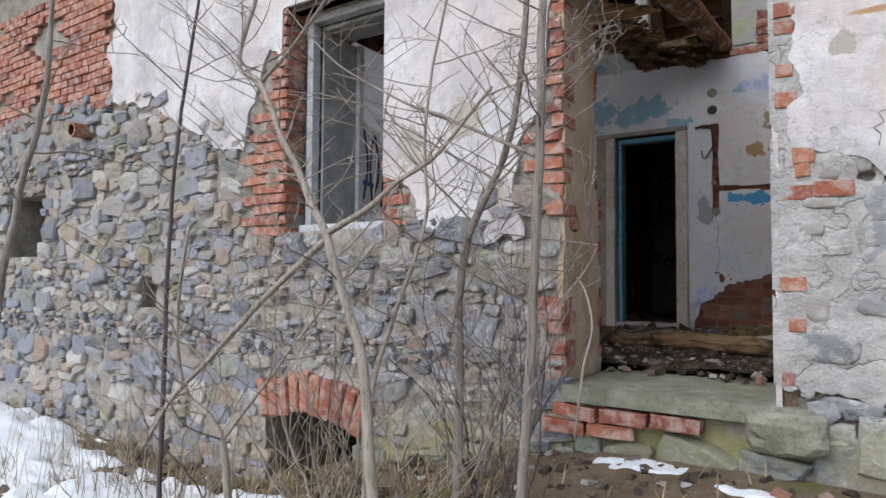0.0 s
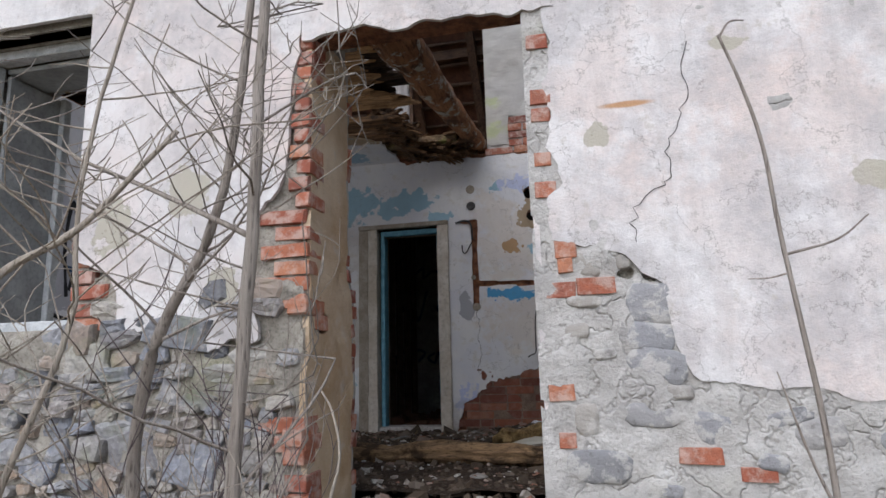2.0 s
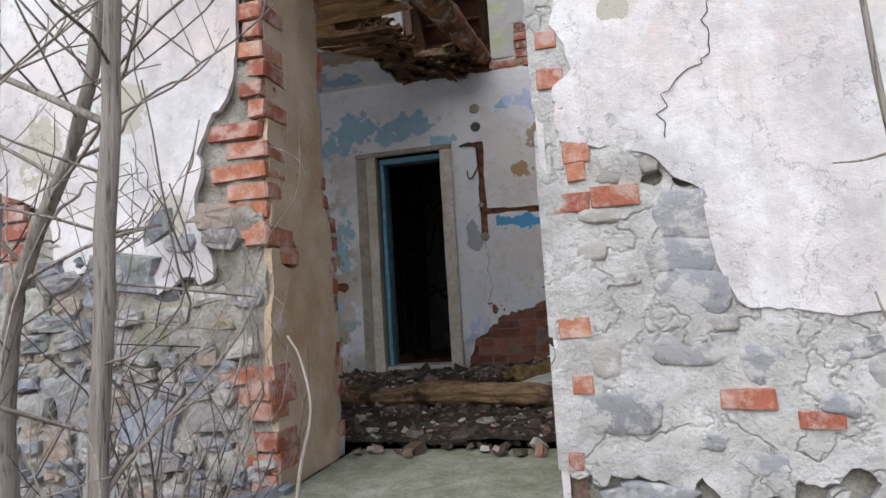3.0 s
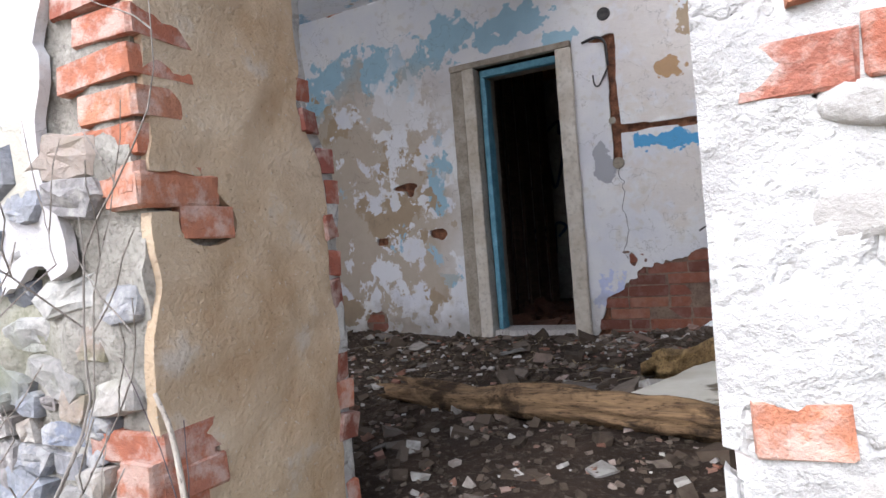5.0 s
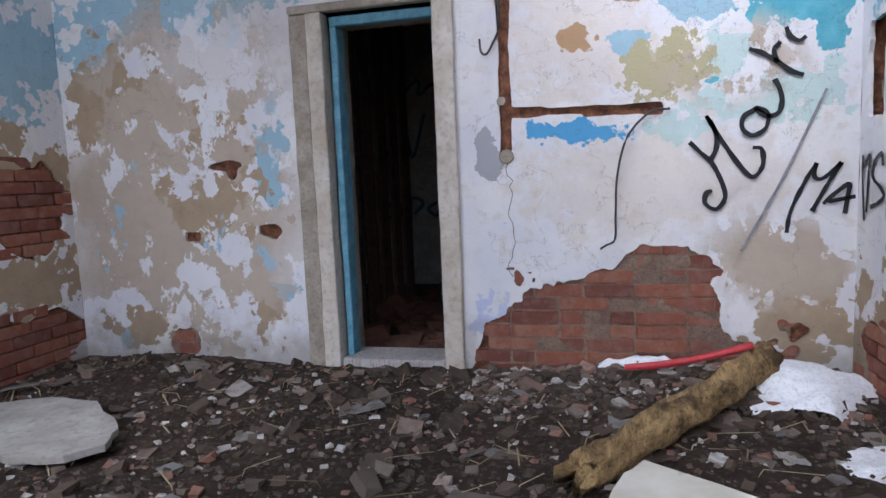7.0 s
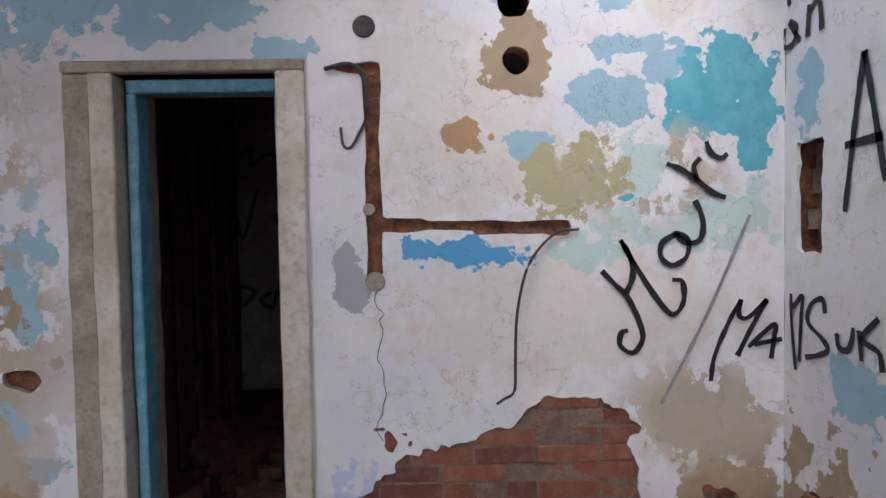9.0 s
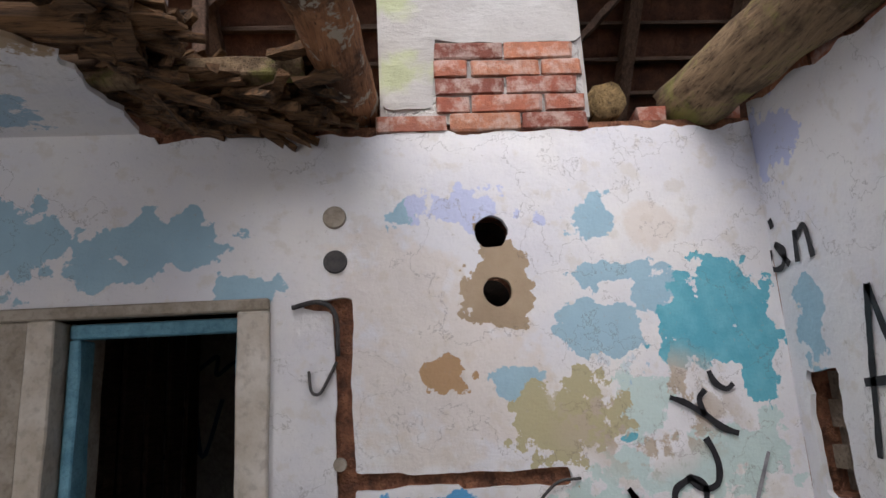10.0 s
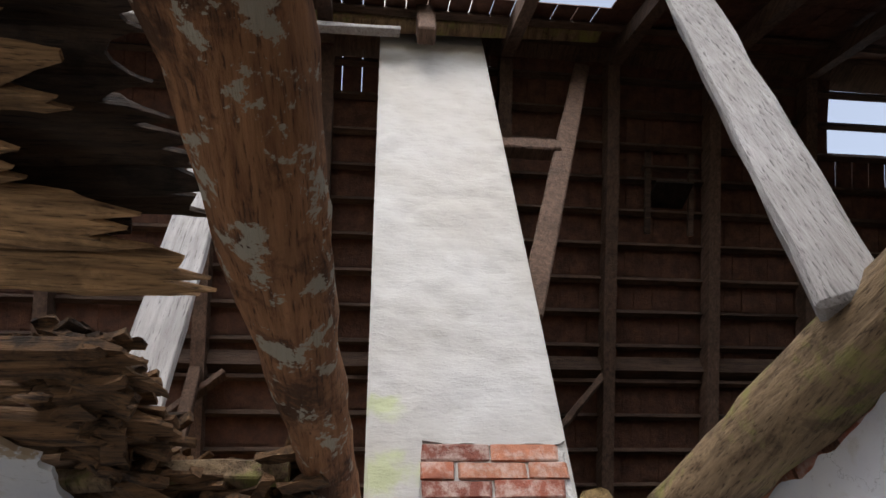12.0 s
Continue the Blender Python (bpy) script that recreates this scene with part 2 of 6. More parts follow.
    crack = k.math("ABSOLUTE", k.math("SUBTRACT", k.noise(1.9, 9, 0.6), 0.52))
    col = k.mix(k.step(crack, 0.0, 0.003, 0.5, 0), col, (0.12, 0.1, 0.09))
    return k.done(col, [(w1, 0.012, 0.5), (w2, 0.01, 0.6), (k.noise(60, 5, 0.7), 0.004, 0.7)])


def mat_wood(name, dark, light, axis, rot=0.4, moss=0.0, tint=None):
    k = Mat(name, 0.85)
    s = [9.0, 9.0, 9.0]
    s[axis] = 0.7
    grain = k.noise(4.0, 7, 0.7, stretch=tuple(s))
    col = k.mix(k.step(grain, 0.32, 0.68), dark, light)
    fine = k.noise(16.0, 4, 0.6, stretch=tuple(s))
    col = k.mix(k.step(fine, 0.42, 0.34, 0, 0.7), col, tuple(c * 0.3 for c in dark))
    col = k.mix(k.step(k.noise(4.2, 6, 0.7), 0.52, 0.62, 0, rot), col, tuple(c * 0.35 for c in dark))
    if tint:
        col = k.mix(k.step(k.noise(9.0, 7, 0.72), 0.56, 0.575, 0, 0.9), col, tint)
    if moss:
        col = k.mix(k.step(k.noise(3.2, 6, 0.7), 0.5, 0.62, 0, moss), col, (0.31, 0.31, 0.08))
    tone = k.step(k.rnd(), 0, 1, 0.75, 1.15)
    col = k.mix(1.0, col, tone, "MULTIPLY")
    return k.done(col, [(grain, 0.015, 0.8), (fine, 0.004, 0.7)])


def mat_plain(name, a, b, scale=12.0, rough=0.8, bump=0.004, metal=0.0, var=0.0):
    k = Mat(name, rough, metal)
    n = k.noise(scale, 6, 0.65)
    col = k.mix(k.step(n, 0.35, 0.68), a, b)
    col = k.mix(k.step(k.noise(scale * 6, 4), 0.34, 0.5, 0.35, 0), col, tuple(c * 0.5 for c in a))
    if var:
        col = k.mix(1.0, col, k.step(k.rnd(), 0, 1, 1 - var, 1 + var), "MULTIPLY")
    return k.done(col, [(n, bump * 2, 0.7), (k.noise(scale * 8, 4), bump, 0.7)])


def mat_chimney():
    """Thick limewash trowelled on in rough ridges."""
    k = Mat("chimney_limewash", 0.95)
    ridge = k.noise(7, 7, 0.62, stretch=(0.7, 1.0, 1.9))
    col = k.mix(k.step(k.noise(1.6, 5, 0.6), 0.35, 0.65), (0.42, 0.395, 0.36), (0.49, 0.475, 0.455))
    col = k.mix(k.step(ridge, 0.42, 0.32, 0, 0.3), col, (0.36, 0.33, 0.29))
    col = k.mix(k.blots([(0.25, 2.98, 0.12, 0.08), (0.22, 3.3, 0.08, 0.06)], (0, 2), k.noise(9, 6), 0.9, 0.4), col, (0.42, 0.44, 0.27))
    return k.done(col, [(ridge, 0.014, 0.8), (k.noise(2.5, 4), 0.03, 0.5), (k.noise(45, 5, 0.7), 0.004, 0.6)])


def mat_shard():
    k = Mat("broken_shard", 0.72)
    col = k.ramp(k.rnd(), [(0.0, (0.07, 0.05, 0.037)), (0.3, (0.12, 0.095, 0.075)), (0.55, (0.15, 0.15, 0.145)), (0.75, (0.21, 0.2, 0.185)), (0.9, (0.17, 0.1, 0.065)), (1.0, (0.36, 0.35, 0.33))])
    n = k.noise(9, 6, 0.65)
    col = k.mix(k.step(n, 0.46, 0.64, 0, 0.75), col, (0.055, 0.038, 0.027))
    return k.done(col, [(n, 0.006, 0.7), (k.noise(70, 4), 0.003, 0.6)])


def mat_scatter(name, stops):
    k = Mat(name, 0.9)
    col = k.ramp(k.rnd(True), stops)
    col = k.mix(k.step(k.noise(35, 5), 0.4, 0.65, 0, 0.5), col, (0.1, 0.08, 0.06))
    return k.done(col, [(k.noise(60, 4), 0.004, 0.6)])


def mat_earth(name, a, b, c, green):
    k = Mat(name, 0.95)
    n = k.noise(3.0, 8, 0.7)
    col = k.mix(k.step(n, 0.35, 0.65), a, b)
    f = k.noise(38, 6, 0.75)
    col = k.mix(k.step(f, 0.54, 0.66, 0, 0.85), col, c)
    col = k.mix(k.step(f, 0.42, 0.3, 0, 0.8), col, tuple(x * 0.35 for x in a))
    if green:
        col = k.mix(k.step(k.noise(1.3, 6, 0.7), 0.5, 0.6, 0, green), col, (0.13, 0.15, 0.045))
    return k.done(col, [(n, 0.04, 0.7), (f, 0.02, 0.9), (k.noise(130, 3), 0.005, 0.7)])


DAMP = [(0.35, -0.3, 0.45, 0.12), (-0.7, -0.55, 0.5, 0.25), (-1.4, -0.75, 0.3, 0.3), (1.5, -0.25, 0.6, 0.12), (-1.55, -0.42, 0.12, 0.12)]
STONE, STONE_FAR, STONE_LIMED = mat_stone(), mat_stone_joined(), mat_stone_limed()
MORTAR = mat_mortar("stone_wall_mortar", (0.22, 0.2, 0.17), (0.5, 0.465, 0.41))
BRICK_IN = mat_brick("dark_red_brick", False, 0.14, 0.6)
BRICK, BRICK_JOINED = mat_brick("red_brick"), mat_brick("red_brick_joined", True)
JOINT = mat_mortar("brick_joint_mortar", (0.16, 0.1, 0.075), (0.3, 0.22, 0.165), 0.0)
NICHE = mat_mortar("crumbling_niche_mortar", (0.16, 0.12, 0.085), (0.34, 0.27, 0.2), 0.0)
LIME, RENDER, OCHRE = mat_facade(), mat_render(), mat_ochre()
CORE = mat_plain("raw_brick_core", (0.13, 0.06, 0.04), (0.46, 0.2, 0.105), 17, 0.95, 0.02)
ROOM_BACK = mat_room("flaking_blue_limewash", (0, 2),
    tan=[(-2.51, 1.59, 0.3, 0.32), (-2.06, 0.94, 0.52, 0.17), (-1.8, 1.45, 0.16, 0.2), (-2.13, 0.46, 0.2, 0.18), (-2.4, 0.2, 0.22, 0.12), (-1.5, 0.25, 0.1, 0.16), (1.42, 0.3, 0.24, 0.22), (0.57, 2.1, 0.13, 0.17), (-1.62, 1.2, 0.1, 0.14), (1.3, 0.62, 0.06, 0.05), (1.5, 0.55, 0.05, 0.06)],
    blue=[(-1.2, 2.34, 0.22, 0.13), (-0.68, 2.3, 0.23, 0.12), (-0.36, 2.11, 0.11, 0.06), (-0.95, 2.2, 0.2, 0.06), (0.95, 2.34, 0.1, 0.09), (0.21, 2.39, 0.06, 0.05), (1.05, 2.12, 0.15, 0.045), (0.94, 1.92, 0.17, 0.12), (0.62, 1.72, 0.08, 0.07), (-2.04, 2.18, 0.75, 0.18), (-2.6, 1.95, 0.2, 0.16), (-1.42, 1.2, 0.09, 0.26), (-1.67, 1.98, 0.11, 0.1), (-1.4, 0.43, 0.09, 0.06), (-2.62, 0.9, 0.1, 0.12), (1.2, 2.02, 0.12, 0.09)],
    teal=[(1.47, 2.0, 0.19, 0.16), (1.3, 1.95, 0.13, 0.13), (1.55, 1.88, 0.09, 0.22), (1.42, 1.82, 0.23, 0.1), (1.52, 1.68, 0.07, 0.07), (1.02, 1.5, 0.04, 0.03)],
    lilac=[(0.48, 2.39, 0.19, 0.09), (-0.1, 0.22, 0.1, 0.2)],
    olive=[(0.77, 1.57, 0.18, 0.15), (0.92, 1.6, 0.09, 0.12)], brown=[(0.35, 1.76, 0.09, 0.075)], grey=[(-0.12, 1.16, 0.075, 0.14)],
    strong=[(0.34, 1.29, 0.26, 0.055)], mint=[(1.04, 1.39, 0.16, 0.1), (1.3, 1.42, 0.35, 0.12), (1.1, 1.62, 0.16, 0.12), (0.85, 1.28, 0.15, 0.06)],
    cream=[(0.3, 1.75, 0.3, 0.25), (1.22, 2.31, 0.15, 0.08), (0.75, 1.0, 0.7, 0.25), (0.2, 2.1, 0.25, 0.2), (0.45, 1.75, 0.3, 0.3)],
    flake=[(-2.1, 0.95, 0.85, 1.2), (1.35, 0.6, 0.35, 0.22), (1.1, 1.6, 0.3, 0.2)])
ROOM_RIGHT = mat_room("grey_limewash_side_wall", (1, 2), tan=[(6.75, 0.2, 0.5, 0.3), (5.6, 0.4, 0.5, 0.4)], blue=[(6.92, 1.88, 0.06, 0.17), (6.6, 0.8, 0.18, 0.12)], lilac=[(7.0, 2.62, 0.16, 0.14)])
ROOM_LEFT = mat_room("blue_grey_side_wall", (1, 2), tan=[(6.6, 1.2, 0.4, 0.22), (6.7, 0.55, 0.5, 0.2)], blue=[(6.4, 1.9, 0.9, 0.35)], grey=[(5.2, 1.5, 0.6, 0.5)])
ROOM_PLAIN = mat_room("plain_old_limewash", (0, 2), tan=(), blue=(), general=0.03)
FRAME_GREY = mat_plain("flaking_grey_paint", (0.26, 0.22, 0.17), (0.42, 0.37, 0.31), 9, 0.7, 0.003)
FRAME_CREAM = mat_plain("old_cream_paint", (0.46, 0.4, 0.32), (0.66, 0.62, 0.56), 5, 0.7, 0.003)
FRAME_BLUE = mat_plain("flaking_blue_paint", (0.1, 0.27, 0.37), (0.2, 0.43, 0.55), 14, 0.6, 0.003)
FRAME_WHITE = mat_plain("greying_white_paint", (0.4, 0.42, 0.43), (0.62, 0.64, 0.65), 14, 0.6, 0.003)
SASH = mat_plain("blotched_sash_board", (0.26, 0.27, 0.27), (0.42, 0.43, 0.43), 6, 0.5, 0.002)
SILLMAT = mat_plain("mossy_concrete", (0.17, 0.18, 0.12), (0.34, 0.33, 0.27), 8, 0.95, 0.006)
CHIM = mat_chimney()
LOG_A = mat_wood("barked_brown_log", (0.14, 0.062, 0.03), (0.44, 0.21, 0.095), 1, 0.85, 0.0, (0.46, 0.42, 0.33))
LOG_B = mat_wood("mossy_grey_log", (0.13, 0.083, 0.047), (0.42, 0.29, 0.165), 1, 0.6, 0.8)
LOG_C = mat_wood("pale_fallen_log", (0.1, 0.06, 0.035), (0.46, 0.3, 0.16), 0, 0.85)
LOG_D = mat_wood("crumbling_fallen_beam", (0.13, 0.08, 0.035), (0.5, 0.34, 0.15), 1, 0.8)
# Crumbled rot, darkened further to carry the shade of the wall-top recess.
SPLINTER_SHADED = mat_wood("crumbled_rot_in_shade", (0.03, 0.017, 0.009), (0.24, 0.13, 0.06), 0, 0.9)
ROTTEN = mat_wood("rotten_ceiling_board", (0.14, 0.078, 0.038), (0.66, 0.39, 0.18), 0, 0.45)
GREYWOOD = mat_wood("weathered_grey_plank", (0.36, 0.33, 0.31), (0.58, 0.55, 0.53), 2, 0.15)
BOARD_SHADED = mat_wood("shaded_rotten_wood", (0.022, 0.016, 0.012), (0.085, 0.052, 0.032), 0, 0.7)
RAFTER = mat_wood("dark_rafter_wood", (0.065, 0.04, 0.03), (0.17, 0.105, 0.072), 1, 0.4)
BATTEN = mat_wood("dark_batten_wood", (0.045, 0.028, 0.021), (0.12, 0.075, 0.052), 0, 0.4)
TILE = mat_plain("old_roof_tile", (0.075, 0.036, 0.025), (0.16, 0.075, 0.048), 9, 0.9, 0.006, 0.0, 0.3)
SOIL = mat_earth("outdoor_soil", (0.16, 0.115, 0.075), (0.24, 0.18, 0.12), (0.34, 0.28, 0.19), 0.7)
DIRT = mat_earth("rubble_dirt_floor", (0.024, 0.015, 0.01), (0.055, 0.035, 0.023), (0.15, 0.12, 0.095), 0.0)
SNOW = mat_plain("old_snow", (0.78, 0.8, 0.83), (0.88, 0.89, 0.9), 9, 0.6, 0.006)
SLAB = mat_plain("pale_worn_slab", (0.26, 0.245, 0.22), (0.4, 0.385, 0.36), 5, 0.8, 0.003)
SHARD = mat_shard()


def mat_board():
    k = Mat("peeling_white_board", 0.75)
    col = k.mix(k.step(k.noise(5, 6), 0.35, 0.7), (0.55, 0.52, 0.43), (0.72, 0.7, 0.63))
    col = k.mix(k.math("MULTIPLY", k.step(k.noise(14, 8, 0.75), 0.4, 0.46), k.step(k.noise(1.7, 5, 0.6), 0.5, 0.53)), col, (0.16, 0.135, 0.095))
    return k.done(col, [(k.noise(14, 8, 0.75), 0.004, 0.8)])


BOARD = mat_board()
REDPIPE = mat_plain("red_plastic_pipe", (0.42, 0.03, 0.04), (0.55, 0.06, 0.07), 20, 0.35, 0.001)
RUBBLE = mat_scatter("mixed_rubble", [(0.0, (0.035, 0.025, 0.018)), (0.55, (0.09, 0.065, 0.047)), (0.78, (0.18, 0.15, 0.125)), (0.86, (0.26, 0.11, 0.07)), (0.93, (0.38, 0.36, 0.33)), (1.0, (0.55, 0.53, 0.5))])
BARK = mat_wood("grey_brown_bark", (0.25, 0.21, 0.18), (0.45, 0.4, 0.355), 2, 0.3)
BARK_PALE = mat_wood("pale_dry_bark", (0.33, 0.28, 0.23), (0.52, 0.46, 0.39), 2, 0.2)
BARK_DARK = mat_wood("dark_purple_bark", (0.1, 0.08, 0.085), (0.22, 0.17, 0.175), 2, 0.2)
GRASS = mat_scatter("dead_grass", [(0.0, (0.2, 0.15, 0.08)), (0.5, (0.36, 0.28, 0.16)), (1.0, (0.46, 0.39, 0.25))])
INK = mat_plain("black_spray_paint", (0.012, 0.012, 0.014), (0.03, 0.03, 0.035), 30, 0.5, 0.0005)
INK_BLUE = mat_plain("blue_spray_paint", (0.02, 0.05, 0.11), (0.04, 0.09, 0.17), 30, 0.5, 0.0005)
SPRAY = mat_plain("faded_grey_spray_paint", (0.2, 0.2, 0.22), (0.34, 0.33, 0.35), 30, 0.6, 0.0005)
IRON = mat_plain("dark_iron", (0.03, 0.03, 0.032), (0.09, 0.08, 0.075), 25, 0.6, 0.002)
# Near-black for soot, cracks and the painted-in dark of holes.
HOLE_BLACK = mat_plain("sooty_and_shaded_hole_black", (0.012, 0.01, 0.009), (0.03, 0.022, 0.018), 20, 0.95, 0.003)
# White limewash greyed down: the back room's shade is put into this colour.
LIMEWASH_SHADED = mat_plain("shaded_back_room_limewash", (0.22, 0.215, 0.21), (0.38, 0.37, 0.36), 4, 0.9, 0.006)


# ---- building helpers ----
def n3(x, y, z=0.0):
    return noise.noise(Vector((x, y, z)))


def fbm(x, y, z=0.0, octaves=4):
    return sum(n3(x * 2 ** k, y * 2 ** k, z + 7.3 * k) / 2 ** k for k in range(octaves))


def mesh_of(name, verts, faces, material, smooth=False):
    me = bpy.data.meshes.new(name)
    me.from_pydata(verts, [], faces)
    me.materials.append(material)
    if smooth:
        me.polygons.foreach_set("use_smooth", [True] * len(me.polygons))
    me.update()
    return me


def thing(name, label, category, group="", at=(0, 0, 0)):
    ob = new(name)
    ob.location = at
    return tagged(ob, label, category, group)


def child(ob, parent, label=""):
    ob.parent = parent
    base = Vector(parent.location) + (Vector(parent.parent.location) if parent.parent else Vector())
    ob.matrix_parent_inverse = Matrix.Translation(-base)
    return tagged(ob, label)


def part(name, bm, material, parent, label=""):
    me = bpy.data.meshes.new(name)
    bm.to_mesh(me)
    bm.free()
    me.materials.append(material)
    return child(new(name, me), parent, label)


def part_mesh(name, me, parent, label=""):
    return child(new(name, me), parent, label)


def structure(name, bm, material, label=""):
    me = bpy.data.meshes.new(name)
    bm.to_mesh(me)
    bm.free()
    me.materials.append(material)
    return tagged(new(name, me), label, kind="structure")


def boxes(*spans):
    bm = bmesh.new()
    for x0, x1, y0, y1, z0, z1 in spans:
        m = Matrix.Translation(((x0 + x1) / 2, (y0 + y1) / 2, (z0 + z1) / 2)) @ Matrix.Diagonal((x1 - x0, y1 - y0, z1 - z0, 1))
        bmesh.ops.create_cube(bm, size=1, matrix=m)
    return bm


def beam(a, b, w, h, wear=0.0, cuts=0, up=(0, 0, 1)):
    """A squared timber from a to b with worn, slightly uneven faces."""
    a, b = Vector(a), Vector(b)
    d = (b - a).normalized()
    s = d.cross(Vector(up)).normalized()
    u = s.cross(d)
    n = max(2, cuts + 2)
    verts, faces = [], []
    for i in range(n):
        c = a.lerp(b, i / (n - 1))
        for ku, kv in ((-1, -1), (1, -1), (1, 1), (-1, 1)):
            j = Vector((random.uniform(-1, 1), random.uniform(-1, 1), random.uniform(-1, 1))) * wear
            verts.append(c + s * (ku * w / 2) + u * (kv * h / 2) + j)
    for i in range(n - 1):
        for k in range(4):
            p, q = 4 * i + k, 4 * i + (k + 1) % 4
            faces.append((p, q, q + 4, p + 4))
    faces += [(3, 2, 1, 0), (4 * n - 4, 4 * n - 3, 4 * n - 2, 4 * n - 1)]
    return verts, faces


def tube(points, r0, r1, sides=7, rough=0.0, power=1.0, caps=True):
    """A tapering round limb through the points."""
    pts = [Vector(p) for p in points]
    verts, faces = [], []
    n = len(pts)
    for i, c in enumerate(pts):
        d = (pts[min(i + 1, n - 1)] - pts[max(i - 1, 0)]).normalized()
        s = d.cross(Vector((0.31, 0.2, 0.93)) if abs(d.z) < 0.9 else Vector((1, 0.2, 0))).normalized()
        u = s.cross(d)
        r = r0 + (r1 - r0) * (i / max(1, n - 1)) ** power
        for k in range(sides):
            a = 2 * math.pi * k / sides
            rr = r * (1 + rough * fbm(c.x * 5 + math.cos(a), c.y * 5 + math.sin(a), c.z * 5, 3))
            verts.append(c + (s * math.cos(a) + u * math.sin(a)) * rr)
    for i in range(n - 1):
        for k in range(sides):
            p, q = i * sides + k, i * sides + (k + 1) % sides
            faces.append((p, q, q + sides, p + sides))
    if caps:
        faces += [tuple(reversed(range(sides))), tuple(range((n - 1) * sides, n * sides))]
    return verts, faces


def curve_points(points, per=6):
    """Smooth points through a few control points."""
    p = [Vector(q) for q in points]
    p = [2 * p[0] - p[1], *p, 2 * p[-1] - p[-2]]
    out = []
    for i in range(1, len(p) - 2):
        for k in range(per):
            t = k / per
            out.append(0.5 * (2 * p[i] + (p[i + 1] - p[i - 1]) * t + (2 * p[i - 1] - 5 * p[i] + 4 * p[i + 1] - p[i + 2]) * t * t + (3 * p[i] - p[i - 1] - 3 * p[i + 1] + p[i + 2]) * t ** 3))
    out.append(p[-2])
    return out


def sheet(field, u0, u1, v0, v1, step, place, thick, relief=0.003):
    """A coat of plaster: a grid kept where field(u, v) > 0, with a ragged outline that has its own thickness.
    place(u, v, d) gives the point d metres in front of the bare wall."""
    nu, nv = max(1, round((u1 - u0) / step)), max(1, round((v1 - v0) / step))
    us = [u0 + (u1 - u0) * i / nu for i in range(nu + 1)]
    vs = [v0 + (v1 - v0) * j / nv for j in range(nv + 1)]
    val = [[field(u, v) for v in vs] for u in us]
    verts, faces, front, back, edge = [], [], {}, {}, {}

    def vertex(key, u, v):
        if key not in front:
            front[key] = len(verts)
            verts.append(place(u, v, thick + relief * fbm(u * 6, v * 6, 3.1, 3)))
        return front[key]

    def rim(key, u, v):
        if key not in edge:
            edge[key] = len(verts)
            verts.append(verts[vertex(key, u, v)])
        return edge[key]

    def behind(key, u, v):
        if key not in back:
            back[key] = len(verts)
            verts.append(place(u, v, 0.0))
        return back[key]

    for i in range(nu):
        for j in range(nv):
            cs = ((i, j), (i + 1, j), (i + 1, j + 1), (i, j + 1))
            f = [val[a][b] for a, b in cs]
            if max(f) <= 0:
                continue
            poly, cuts = [], []
            for k in range(4):
                (a, b), (c, d) = cs[k], cs[(k + 1) % 4]
                if f[k] > 0:
                    poly.append(vertex((a, b), us[a], vs[b]))
                if (f[k] > 0) != (f[(k + 1) % 4] > 0):
                    t = f[k] / (f[k] - f[(k + 1) % 4])
                    u, v = us[a] + (us[c] - us[a]) * t, vs[b] + (vs[d] - vs[b]) * t
                    key = (min((a, b), (c, d)), max((a, b), (c, d)))
                    poly.append(vertex(key, u, v))
                    cuts.append((key, u, v, f[k] > 0))
            if len(poly) > 2:
                faces.append(tuple(poly))
            for k in range(0, len(cuts) - 1, 2):
                p, q = (cuts[k], cuts[k + 1]) if cuts[k][3] else (cuts[k + 1], cuts[k])
                faces.append((rim(*p[:3]), behind(*p[:3]), behind(*q[:3]), rim(*q[:3])))
    return verts, faces


def blob(u, v, spots):
    """Positive inside any of the ellipses (u, v, ru, rv)."""
    return max(1 - math.hypot((u - a) / ra, (v - b) / rb) for a, b, ra, rb in spots)


def rect(u, v, u0, u1, v0, v1):
    """Positive inside the rectangle: metres from its edge."""
    return min(u - u0, u1 - u, v - v0, v1 - v)


def brick_mesh(seed, sx, sy, sz, material=None):
    """A worn brick about its centre, with broken corners."""
    rng = random.Random(seed)
    bm = bmesh.new()
    bmesh.ops.create_cube(bm, size=1)
    bmesh.ops.bevel(bm, geom=bm.edges[:], offset=0.05, segments=1, affect="EDGES")
    for v in bm.verts:
        v.co = Vector((v.co.x * sx, v.co.y * sy, v.co.z * sz)) + Vector([rng.uniform(-0.004, 0.004) for _ in range(3)])
    me = bpy.data.meshes.new("brick")
    bm.to_mesh(me)
    bm.free()
    me.materials.append(material or BRICK)
    return me


BRICKS = [brick_mesh(k, 0.255, 0.12, 0.066) for k in range(6)]
BRICKS_IN = [brick_mesh(40 + k, 0.255, 0.12, 0.066, BRICK_IN) for k in range(6)]
HALVES_IN = [brick_mesh(60 + k, 0.125, 0.12, 0.066, BRICK_IN) for k in range(3)]
HALVES = [brick_mesh(20 + k, 0.125, 0.12, 0.066) for k in range(4)]


def lay(me, parent, x, y, z, rx=0.0, ry=0.0, rz=0.0, s=(1, 1, 1)):
    ob = new("brick", me)
    ob.matrix_basis = Matrix.Translation((x, y, z)) @ Euler([radians(a) for a in (rx, ry, rz)]).to_matrix().to_4x4() @ Matrix.Diagonal((*s, 1))
    ob.parent = parent
    ob.matrix_parent_inverse = Matrix.Translation(-Vector(parent.location))
    return ob


